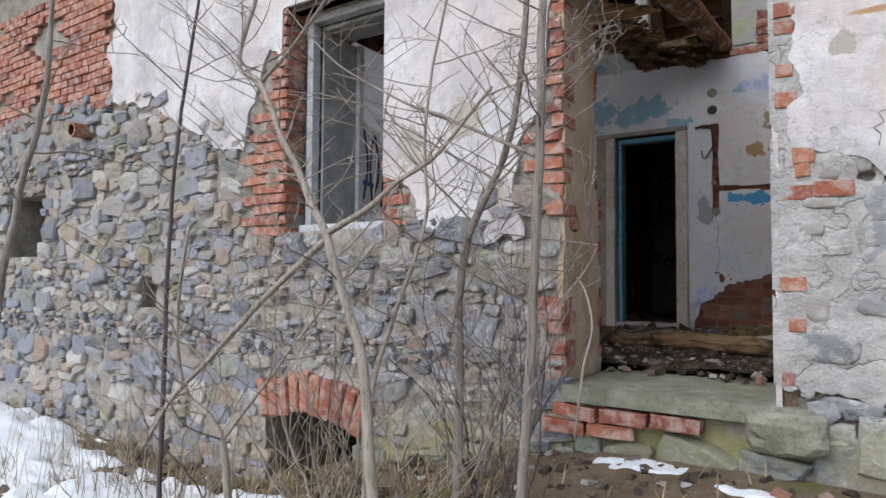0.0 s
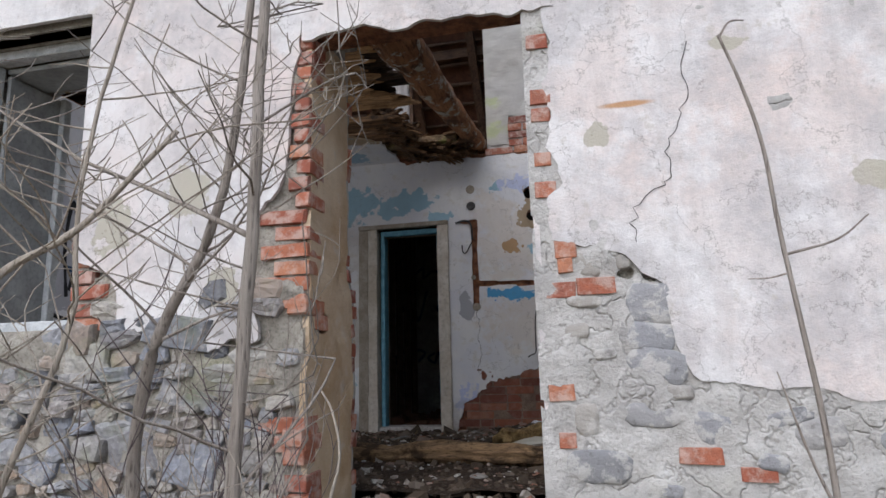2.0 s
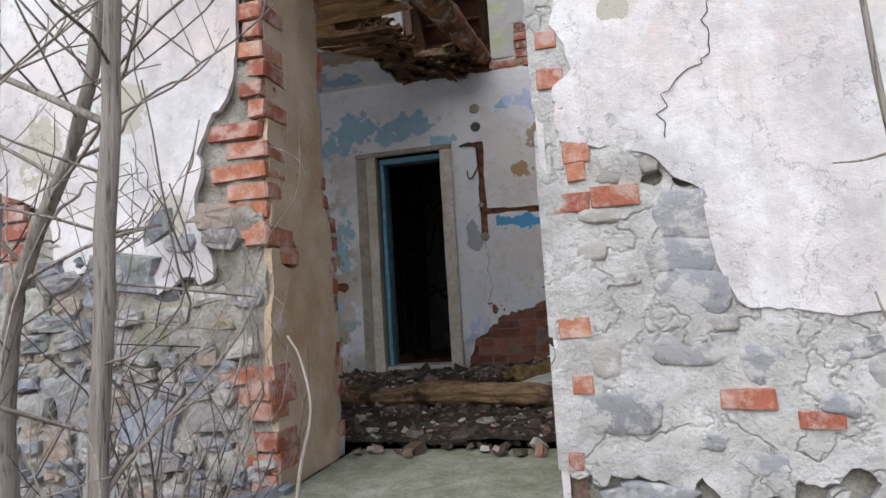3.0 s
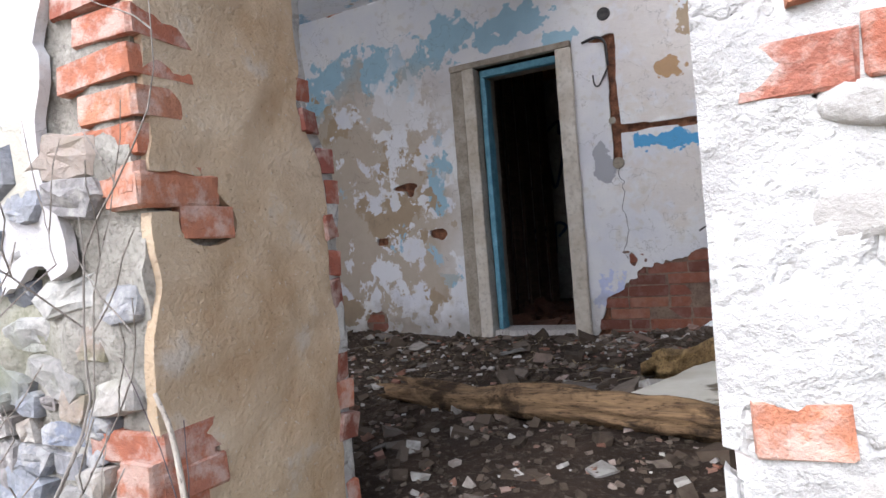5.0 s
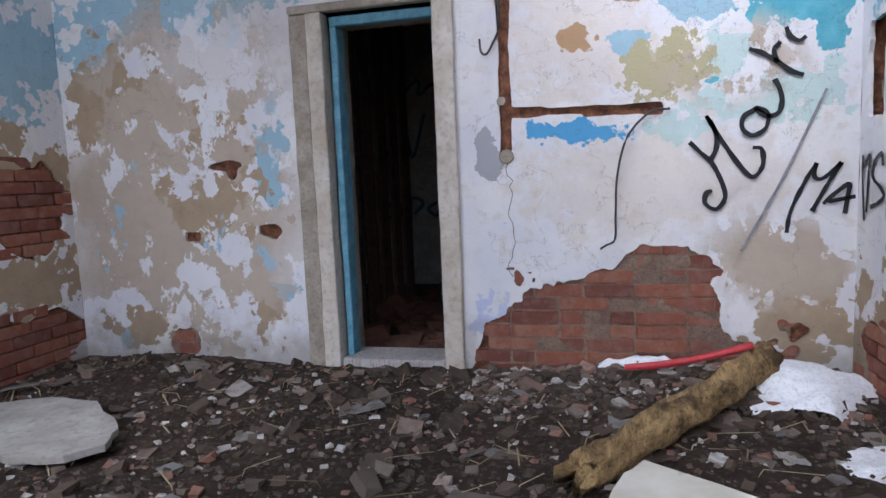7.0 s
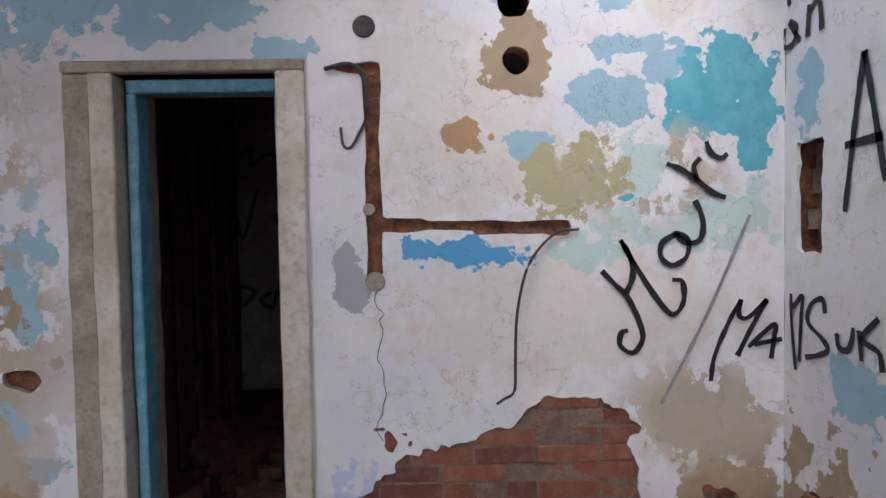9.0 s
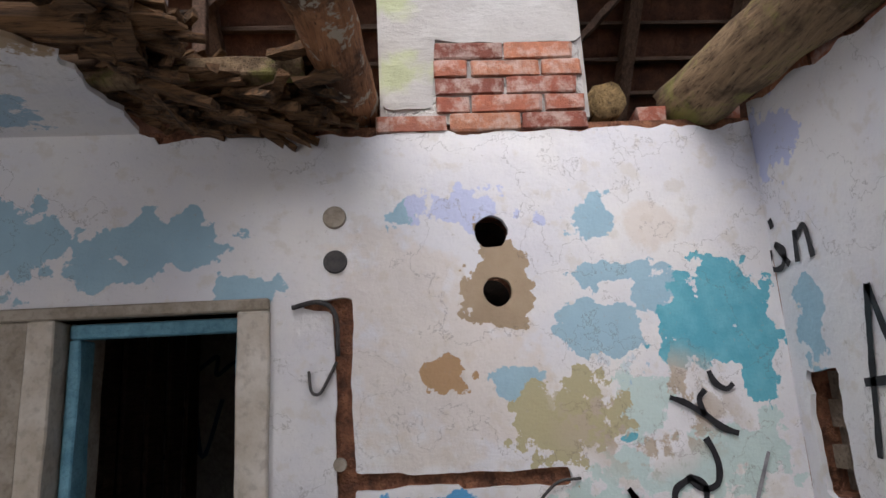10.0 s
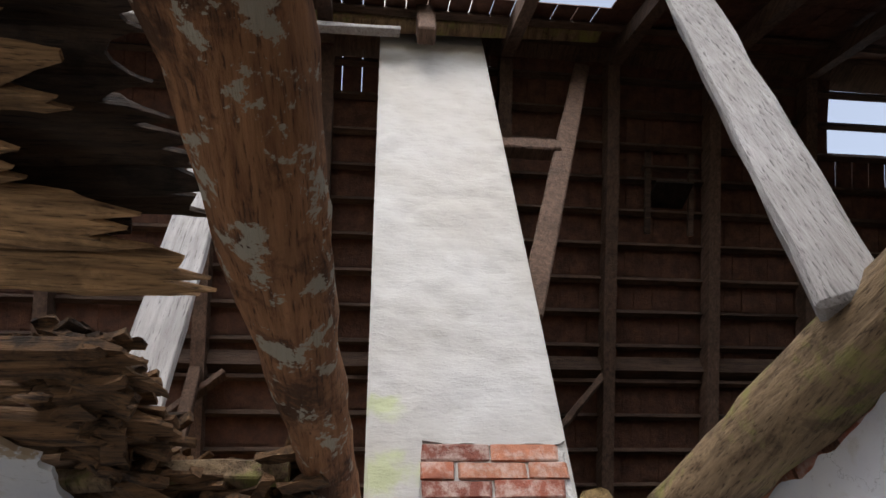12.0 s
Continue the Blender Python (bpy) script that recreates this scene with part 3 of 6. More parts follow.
# ---- ground outside ----
def ground_z(x, y):
    wall = -0.36 if x > 0.1 else -0.36 - 0.62 * min(1, (0.1 - x) / 2.6) ** 1.2
    if x < -4:
        wall += 0.06 * min(2, -4 - x)
    drop = -0.165 * max(0, min(3.4 - y, 4)) * (0.75 if x > -1 else 0.35)
    near = max(0, 1 - math.hypot(x, y - 2) / 14)
    return wall + drop + near * (0.05 * fbm(x * 1.3, y * 1.3, 0.4) + 0.018 * fbm(x * 7, y * 7, 2))


def build_ground():
    xs = [-900, -300, -90, -40, -20, -12] + [-9 + 0.09 * i for i in range(145)] + [5, 7, 12, 25, 60, 200, 900]
    ys = [-900, -300, -90, -40, -18, -9, -5, -3] + [-1.9 + 0.09 * i for i in range(61)]
    ys = [y for y in ys if y < 3.55] + [3.6]
    verts = [(x, y, ground_z(x, y)) for x in xs for y in ys]
    n = len(ys)
    faces = [(i * n + j, (i + 1) * n + j, (i + 1) * n + j + 1, i * n + j + 1) for i in range(len(xs) - 1) for j in range(n - 1)]
    tagged(new("ground", mesh_of("ground", verts, faces, SOIL, True)), "bare brown soil with moss before the house", kind="structure")
    far = boxes((-900, 900, 12.2, 900, -1.3, -1.2))
    structure("ground_behind", far, SOIL, "flat ground behind the house")


build_ground()

# ---- house walls ----
# The front wall stands between y 3.50 and 4.15; doorway x -0.14 to 0.86, window x -2.27 to -1.36, cellar vent x -2.4 to -1.55.
YF, YI, DX0, DX1, DZ0, DZ1 = 3.50, 4.15, -0.14, 0.865, -0.07, 2.2
WX0, WX1, WZ0, WZ1 = -2.27, -1.36, 0.81, 2.42
VX0, VX1, VZ0, VZ1 = -2.42, -1.55, -1.15, -0.42
TOP = 2.78
front = structure("wall_front", boxes(
    (-9, -6.6, YF, YI, -1.6, WZ0), (-6.6, -5.8, YF, YI, -1.6, 0.68), (-5.8, -4.04, YF, YI, -1.6, WZ0), (-4.04, -3.8, YF, YI, -1.6, 0.22), (-4.04, -3.8, YF, YI, 0.48, WZ0), (-3.8, VX0, YF, YI, -1.6, WZ0), (VX0, VX1, YF, YI, VZ1, WZ0), (VX1, -0.6, YF, YI, -1.6, WZ0), (-0.6, DX0 - 0.03, YF, 4.055, -1.6, WZ0), (-0.6, DX0 - 0.03, YF, 3.965, WZ0, WZ1), (VX0, VX1, YF, YI, -1.6, VZ0),
    (-9, -6.6, YF, YI, WZ0, WZ1), (-6.6, -5.8, YF, YI, 1.32, WZ1), (-5.8, WX0, YF, YI, WZ0, WZ1), (WX1, -0.6, YF, YI, WZ0, WZ1), (-9, DX0 - 0.03, YF, YI, WZ1, 4.05),
    (DX0 - 0.03, DX1 + 0.06, YF, YI, -1.6, DZ0 - 0.06), (DX0 - 0.03, DX1 + 0.06, YF, YF + 0.15, DZ1, 4.05), (DX0 - 0.03, DX1 + 0.06, YF + 0.15, YI, 3.0, 4.05), (DX1 + 0.06, 7, YF, YI, -1.6, 4.05)), MORTAR, "rubble stone front wall of a ruined house")
BY, LX, RX = 7.115, -2.86, 1.68
PX0, PX1, PZ1 = -1.22, -0.33, 2.03
back = structure("wall_back", boxes((-9, PX0, BY, 7.42, -0.4, TOP - 0.02), (PX0, PX1, BY, 7.42, PZ1, TOP - 0.02), (PX1, 0.47, BY, 7.42, -0.4, TOP - 0.02), (0.47, 0.67, BY, 7.42, -0.4, 1.97), (0.47, 0.67, BY, 7.42, 2.38, TOP - 0.02), (0.47, 0.67, BY + 0.15, 7.42, 1.97, 2.38), (0.67, 7, BY, 7.42, -0.4, TOP - 0.02)), CORE, "brick spine wall behind flaking limewash")
left = structure("wall_left", boxes((-3.16, LX - 0.02, YI, BY, -0.4, TOP)), CORE, "side wall of the front room")
right = structure("wall_right", boxes((RX + 0.02, 2.0, YI, 6.83, -0.4, TOP + 0.05), (RX + 0.02, 2.0, 7.03, BY, -0.4, TOP + 0.05), (RX + 0.02, 2.0, 6.83, 7.03, -0.4, 1.28), (RX + 0.02, 2.0, 6.83, 7.03, 1.71, TOP + 0.05), (RX + 0.12, 2.0, 6.83, 7.03, 1.28, 1.71)), CORE, "side wall of the front room")
structure("wall_rear", boxes((-9, 7, 11.0, 11.4, -1.4, 2.9)), MORTAR, "rear wall of the house")
structure("wall_gable_west", boxes((-9.2, -9, 3.5, 11.4, -1.6, 6.5)), MORTAR, "gable wall")
structure("wall_gable_east", boxes((7, 7.2, 3.5, 11.4, -1.6, 6.5)), MORTAR, "gable wall")


def coat(name, field, u0, u1, v0, v1, step, place, thick, material, label, relief=0.003):
    v, f = sheet(field, u0, u1, v0, v1, step, place, thick, relief)
    return tagged(new(name, mesh_of(name, v, f, material, True)), label, kind="structure")


# ---- plaster on the front wall ----
def stone_line(x):
    """Height under which the left part of the front has lost its plaster."""
    if x > -1.3:
        return 0.8
    if x > -2.75:
        return 0.9 + 0.55 * min(1, (-1.3 - x) / 1.3)
    return min(2.05, 1.45 + 0.42 * (-2.75 - x))


def lime_left(u, v):
    w = 0.13 * fbm(u * 2.6, v * 2.6, 1.5) + 0.03 * fbm(u * 13, v * 13, 5)
    f = v - stone_line(u) + w
    f = min(f, -rect(u, v, WX0 - 0.03, WX1 + 0.005, WZ0 - 0.1, WZ1 + 0.02))
    f = min(f, DX0 - 0.03 - u + 0.3 * w)
    # bricks of the jambs laid bare
    f = min(f, -0.5 * blob(u, v, [(-2.5, 1.1, 0.22, 0.62), (-2.42, 1.75, 0.14, 0.4), (-1.3, 0.88, 0.22, 0.2), (-0.22, 1.06, 0.22, 0.34), (-0.18, 1.6, 0.06, 0.5)]) - 1.1 * w)
    if u < -4.2:
        f = min(f, u + 4.55 + 1.4 * w)
    return f


coat("plaster_front_left", lime_left, -9, DX0, 0.6, 4.0, 0.026, lambda u, v, d: (u, YF - 0.032 - d, v), 0.024, LIME, "pinkish white flaking plaster on the front wall")


def plaster_edge(x):
    """Lower edge of the plaster beside the door."""
    steps = [(0.8, 1.11), (1.2, 1.02), (1.25, 0.94), (1.345, 0.86), (1.36, 0.63), (1.42, 0.51), (1.82, 0.495), (1.95, 0.42), (3.0, 0.45), (7.0, 0.4)]
    for (xa, za), (xb, zb) in zip(steps, steps[1:]):
        if x <= xb:
            return za + (zb - za) * (x - xa) / (xb - xa)
    return 0.4


def lime_right(u, v):
    w = 0.1 * fbm(u * 3, v * 3, 8.5) + 0.05 * fbm(u * 14, v * 14, 2)
    return min(v - plaster_edge(u) + 0.35 * w, u - DX1 - 0.07 + 0.7 * w - 0.06 * max(-0.3, n3(3, v * 3.1, 4)))


coat("plaster_front_right", lime_right, DX1, 6.9, 0.4, 4.0, 0.026, lambda u, v, d: (u, YF - 0.04 - d, v), 0.014, LIME, "white weathered plaster on the front wall")


def render_right(u, v):
    w = 0.5 * fbm(u * 4.5, v * 5.5, 12.5) + 0.2 * fbm(u * 17, v * 17, 1)
    return min(0.34 + 0.8 * w, u - DX1 + 0.03, v + 0.06 + 0.3 * w)


coat("render_front_right", render_right, DX1 - 0.022, 6.9, -0.2, 2.4, 0.02, lambda u, v, d: (u, YF - 0.022 - d, v), 0.022, RENDER, "rough grey lime render between the stones", 0.016)
coat("mortar_front_left", lambda u, v: min((2.3 if -2.85 < u < WX0 or u > DX0 - 0.28 else stone_line(u) + 0.25) - v, DX0 - 0.02 - u, -rect(u, v, VX0, VX1 + 0.02, -2, VZ1 + 0.04), -rect(u, v, -4.05, -3.79, 0.21, 0.49), -rect(u, v, -6.62, -5.78, 0.66, 1.34) + 0.05 * fbm(u * 6, v * 6, 2), -rect(u, v, WX0 - 0.05, WX1 + 0.02, WZ0, 3)), -9, DX0, -1.4, 2.3, 0.03, lambda u, v, d: (u, YF - d, v), 0.026, MORTAR, "lumpy lime mortar between the rubble stones", 0.034)
coat("plaster_door_head", lambda u, v: v - 2.12 - 0.05 * fbm(u * 5, v * 5, 3) + 0.04 * u, DX0 - 0.04, DX1 + 0.12, 2.0, 4.0, 0.026, lambda u, v, d: (u, YF - 0.04 - d, v), 0.02, LIME, "white plaster over the doorway")
structure("door_jamb_core", boxes((DX1 + 0.012, DX1 + 0.066, YF - 0.016, YF + 0.2, DZ0, DZ1)), JOINT, "mortar core of the door jamb")
structure("door_lintel", boxes((DX0 - 0.2, DX1 + 0.2, YF - 0.035, YF + 0.14, 2.15, 2.21)), CORE, "brick lintel over the doorway")

# doorway cheeks
def cheek_end(v):
    """Depth at which the ochre cheek breaks off."""
    return 4.09 - 0.085 * max(0.0, min(1.0, (v - 0.95) / 0.15)) + 0.012 * fbm(3, v * 5, 8)


coat("doorway_cheek_ochre", lambda u, v: min(u - 3.475 + 0.03 * fbm(u * 5, v * 4, 2), cheek_end(v) - 0.065 - u + 0.03 * fbm(u * 6, v * 3.4, 9) - 0.03 * max(0, n3(1, v * 7, 2) + 0.2), -0.8 * blob(u, v, [(3.53, 0.86, 0.12, 0.04), (3.62, 0.8, 0.08, 0.05), (3.5, 0.31, 0.1, 0.07), (3.55, 0.08, 0.1, 0.06)]) + 0.055 * fbm(u * 13, v * 13, 4)), 3.44, 4.15, -0.06, 2.2, 0.02,
     lambda u, v, d: (DX0 - 0.03 - (u - 3.45) * 0.015 + d, u, v), 0.03, OCHRE, "ochre sandy render of the doorway cheek", 0.008)
coat("doorway_edge_mortar", lambda u, v: min(u - 3.88, cheek_end(v) - u + 0.02 * fbm(u * 9, v * 6, 5)), 3.85, 4.15, -0.06, 2.2, 0.012, lambda u, v, d: (DX0 - 0.036 - 0.8 * max(0, u - cheek_end(v) + 0.02) + d, u, v), 0.02, RENDER, "broken pale mortar along the inner edge of the doorway", 0.014)
coat("doorway_cheek_white", lambda u, v: min(u - 3.46, 4.14 - u + 0.02 * fbm(u * 6, v * 4, 3)), 3.43, 4.15, -0.06, 2.2, 0.022, lambda u, v, d: (DX1 + 0.01 + (u - 3.45) * 0.07 - d, u, v), 0.022, LIME, "pale render of the doorway cheek", 0.008)
structure("door_sill", boxes((DX0 + 0.004, DX1 + 0.12, YF - 0.08, YI + 0.02, DZ0 - 0.07, DZ0 + 0.01)), SILLMAT, "mossy concrete door sill")

# ---- plaster inside the front room ----
HOLES = [(0.572, 2.064, 0.056), (0.565, 2.3, 0.066)]


def lime_back(u, v):
    w = 0.5 * fbm(u * 3.4, v * 3.4, 20.5) + 0.14 * fbm(u * 15, v * 15, 3)
    f = min(0.2, TOP - (0.06 if u > -0.72 else 0.03) - v + 0.03 * fbm(u * 5, 2, 4))
    f = min(f, -rect(u, v, -1.242, -0.284, -1, 2.076))
    f = min(f, -0.5 * blob(u, v, [(0.36, 0.22, 0.4, 0.36), (0.82, 0.34, 0.36, 0.36), (0.55, 0.1, 0.72, 0.38)]) - 0.42 * w)
    f = min(f, -0.5 * blob(u, v, [(-2.1, 0.07, 0.11, 0.1), (-1.45, 0.81, 0.1, 0.06), (-1.72, 1.2, 0.12, 0.03), (-1.68, 1.17, 0.04, 0.05), (-0.9, -0.05, 0.3, 0.1)]) - 0.5 * w)
    f = min(f, -rect(u, v, -2.04, -1.93, 0.745, 0.805) - 0.02 * w)
    for x, z, r in HOLES:
        f = min(f, math.hypot(u - x, v - z) - r * (1 + 0.12 * fbm(u * 20, v * 20, 7)))
    chase = max(rect(u, v, -0.045, 0.012, 1.2, 2.05), rect(u, v, -0.03, 0.78, 1.385 - 0.02 * (u > 0.4), 1.425 - 0.03 * u * (u > 0.2)), rect(u, v, -0.17, 0.0, 2.025, 2.055))
    return min(f, -chase - 0.03 * w)


coat("plaster_back", lime_back, LX, RX, -0.05, TOP, 0.018, lambda u, v, d: (u, BY - d, v), 0.025, ROOM_BACK, "white limewash flaking off blue, teal and tan coats", 0.004)
coat("plaster_left", lambda u, v: min(TOP - 0.02 - v, -0.5 * blob(u, v, [(6.75, 1.0, 0.3, 0.28), (6.6, 0.15, 0.5, 0.2)]) - 0.2 * fbm(u * 3.4, v * 3.4, 6)), YI, 7.09, -0.05, TOP, 0.028, lambda u, v, d: (LX - 0.02 + d, u, v), 0.02, ROOM_LEFT, "blue grey limewash with bare patches", 0.004)
coat("plaster_right", lambda u, v: min(TOP + 0.02 - v - 0.06 * max(0, 7.1 - u) + 0.05 * fbm(u * 4, v * 4, 2), -0.5 * blob(u, v, [(6.45, 0.12, 0.5, 0.24)]) - 0.2 * fbm(u * 3.4, v * 3.4, 6), -rect(u, v, 6.84, 7.01, 1.27, 1.7) - 0.015 * fbm(u * 12, v * 12, 3)), YI, 7.09, -0.05, TOP + 0.05, 0.022, lambda u, v, d: (RX + 0.02 - d, u, v), 0.02, ROOM_RIGHT, "grey white limewashed side wall", 0.004)
coat("plaster_front_inside", lambda u, v: min(0.2, -rect(u, v, WX0, WX1, WZ0, WZ1), -rect(u, v, -0.62, DX1 + 0.12, -1, TOP + 1) + 0.05 * fbm(u * 5, v * 5, 3)), LX, RX, -0.05, TOP, 0.05, lambda u, v, d: (u, YI + d, v), 0.02, ROOM_PLAIN, "old limewash on the inside of the front wall")

# ---- floor of the front room ----
def floor_z(x, y):
    heap = 0.1 * math.exp(-((x - 1.0) ** 2 / 0.5 + (y - 6.9) ** 2 / 0.12)) + 0.06 * math.exp(-((x + 2.3) ** 2 / 0.4 + (y - 6.8) ** 2 / 0.2))
    return -0.02 + heap + 0.022 * fbm(x * 2.2, y * 2.2, 3) + 0.012 * fbm(x * 11, y * 11, 5)


def build_floor():
    nx, ny = 130, 90
    verts = [(LX - 0.02 + (RX - LX + 0.04) * i / nx, YI - 0.02 + (7.14 - YI) * j / ny) for i in range(nx + 1) for j in range(ny + 1)]
    verts = [(x, y, floor_z(x, y)) for x, y in verts]
    n = ny + 1
    faces = [(i * n + j, (i + 1) * n + j, (i + 1) * n + j + 1, i * n + j + 1) for i in range(nx) for j in range(ny)]
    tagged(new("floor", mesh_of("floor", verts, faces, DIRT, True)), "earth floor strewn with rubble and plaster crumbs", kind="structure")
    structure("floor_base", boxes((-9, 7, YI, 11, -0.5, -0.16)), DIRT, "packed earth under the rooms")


build_floor()

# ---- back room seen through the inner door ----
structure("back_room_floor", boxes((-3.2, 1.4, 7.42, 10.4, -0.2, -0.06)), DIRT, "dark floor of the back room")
structure("back_room_wall", boxes((-3.2, 1.4, 10.2, 10.4, -0.2, 2.7)), LIMEWASH_SHADED, "limewashed wall of the back room, coloured grey for its shade")
structure("back_room_wall_side", boxes((-3.2, -3.0, 7.42, 10.2, -0.2, 2.7), (1.2, 1.4, 7.42, 10.2, -0.2, 2.7)), LIMEWASH_SHADED, "side walls of the back room, coloured grey for their shade")
structure("back_room_ceiling", boxes((-3.2, 1.4, 7.42, 10.4, 2.62, 2.72)), ROTTEN, "dark board ceiling of the back room")


def build_partition():
    p = thing("slat_partition", "dark upright boards standing in the back room", "partition", at=(-1.3, 7.6, -0.06))
    for k in range(13):
        y = 7.56 + k * 0.17
        v, f = beam((-1.34 + 0.02 * (k % 2), y, -0.06), (-1.34 + 0.02 * (k % 2), y, 2.6), 0.13, 0.025, 0.003, 2, (1, 0, 0))
        # Dark rafter wood puts the room's shade into the colour of the boards.
        part_mesh("board", mesh_of("board", v, f, RAFTER), p)


build_partition()


# ---- inner door frame ----
def build_inner_door():
    d = tagged(new("door_1"), "inner doorway with grey outer and blue inner frame", kind="structure")
    d.location = (-0.78, 7.1, 0)
    for name, spans, m in (
        ("jamb_left", (-1.243, -1.139, 7.078, 7.45, -0.04, 2.028), FRAME_GREY), ("casing_left", (-1.137, -1.038, 7.062, 7.19, -0.02, 2.028), FRAME_CREAM),
        ("jamb_right", (-0.396, -0.283, 7.058, 7.45, -0.04, 2.028), FRAME_CREAM), ("head", (-1.243, -0.283, 7.064, 7.45, 2.03, 2.075), FRAME_GREY),
        ("reveal_left", (-1.137, -1.03, 7.192, 7.45, -0.02, 2.028), FRAME_GREY), ("reveal_head", (-1.03, -0.398, 7.21, 7.45, 2.0, 2.028), FRAME_GREY),
        ("frame_left", (-1.028, -0.985, 7.15, 7.27, 0.03, 1.963), FRAME_BLUE), ("frame_right", (-0.42, -0.398, 7.15, 7.27, 0.03, 1.963), FRAME_BLUE),
        ("frame_head", (-1.028, -0.398, 7.15, 7.205, 1.965, 2.018), FRAME_BLUE), ("threshold", (-1.03, -0.4, 7.08, 7.35, -0.05, 0.03), GREYWOOD)):
        bm = boxes(spans)
        bmesh.ops.subdivide_edges(bm, edges=[e for e in bm.edges if e.calc_length() > 0.5], cuts=14)
        bmesh.ops.bevel(bm, geom=[e for e in bm.edges if len(e.link_faces) == 2 and e.calc_face_angle(0) > 1], offset=0.006, segments=1, affect="EDGES")
        for v in bm.verts:
            v.co += Vector((0.006, 0.004, 0)) * fbm(v.co.x * 9, v.co.z * 7, v.co.y * 5, 3)
        part(name, bm, m, d)


build_inner_door()


# ---- window in the front wall ----
def build_window():
    w = tagged(new("window_1"), "weathered white window frame with one sash open inwards", kind="structure")
    w.location = ((WX0 + WX1) / 2, 3.66, WZ0)
    y0, y1, x0, x1 = 3.62, 3.7, WX0 + 0.05, WX1 - 0.0
    def bar(name, s, m, lab=""):
        bm = boxes(s)
        bmesh.ops.bevel(bm, geom=bm.edges[:], offset=0.006, segments=1, affect="EDGES")
        part(name, bm, m, w, lab)
    bar("sill", (x0, x1, 3.56, y1, WZ0 + 0.0, WZ0 + 0.055), FRAME_WHITE)
    bar("frame_left", (x0, x0 + 0.06, y0, y1, WZ0 + 0.057, WZ1 - 0.06), FRAME_WHITE)
    bar("frame_right", (x1 - 0.05, x1, y0, y1, WZ0 + 0.057, WZ1 - 0.06), FRAME_WHITE)
    bar("frame_head", (x0, x1, y0, y1, WZ1 - 0.058, WZ1 - 0.0), FRAME_WHITE)
    bar("head_board", (x0 + 0.06, x1 - 0.05, 3.705, 3.98, WZ1 - 0.09, WZ1 - 0.06), SASH, "blotched soffit board")
    # inner cheek panel and the sash folded inwards
    bar("sash_panel", (x0 + 0.062, x0 + 0.085, 3.71, 4.1, WZ0 + 0.06, WZ1 - 0.1), SASH, "blotched grey cheek board")
    bar("sash_stile", (x0 + 0.09, x0 + 0.13, 4.06, 4.12, WZ0 + 0.06, WZ1 - 0.1), FRAME_WHITE)
    bar("lintel", (WX0 - 0.1, WX1 + 0.06, YF + 0.01, 3.6, WZ1 - 0.0, WZ1 + 0.09), ROTTEN, "decayed timber lintel")


build_window()


# ---- chimney ----
def build_chimney():
    c = thing("chimney", "tall limewashed chimney stack with bare red bricks at its foot", "chimney", at=(0.58, 7.35, TOP))
    bm = boxes((0.17, 0.995, 7.11, 7.68, TOP - 0.03, 9.2))
    part("core", bm, CORE, c)
    part("mortar_bed", boxes((0.168, 0.997, 7.1, 7.115, TOP - 0.02, 3.2)), RENDER, c, "pale mortar between the bricks")
    def face(u, v):
        w = 0.5 * fbm(u * 4, v * 4, 4)
        f = min(u - 0.162 + 0.01 * w, 1.003 - u + 0.016 * w)
        return min(f, v - (2.83 + 0.03 * w if u < 0.36 else 3.115 + 0.05 * w))
    v, f = sheet(face, 0.15, 1.01, TOP, 9.2, 0.03, lambda u, v, d: (u, 7.112 - d, v), 0.022, 0.014)
    part_mesh("limewash", mesh_of("limewash", v, f, CHIM, True), c, "lumpy off-white limewash")
    part("limewash_side", boxes((0.15, 0.168, 7.11, 7.7, TOP, 9.2), (0.997, 1.015, 7.11, 7.7, TOP, 9.2)), CHIM, c)
    rng = random.Random(5)
    for row in range(5):
        z = 2.725 + row * 0.08
        x = 0.12 if row == 0 else 0.37
        first = True
        while x < 0.96:
            l = 0.15 if (row % 2 and first) else 0.3
            l = min(l, 1.0 - x)
            if l > 0.05:
                b = lay(BRICKS[rng.randrange(6)], c, x + l / 2, 7.138 - rng.uniform(0, 0.008), z + 0.035, s=((l - 0.014) / 0.255, 0.9, 1.08))
            x += l
            first = False


build_chimney()

# ---- roof over the attic ----
# The ridge runs along x at y 7.2, z 7.0; the slopes fall to the eaves at y 11.1 and y 3.2.
def slope(y):
    return 2.9 + (11 - y) * 1.08 if y > 7.2 else 7.004 - (7.2 - y) * 0.7


RAFTER_X = [-8.1, -7.17, -6.24, -5.31, -4.38, -3.45, -2.4, -1.2, -0.28, 1.24, 2.2, 3.14, 4.06, 5.0, 5.9, 6.7]


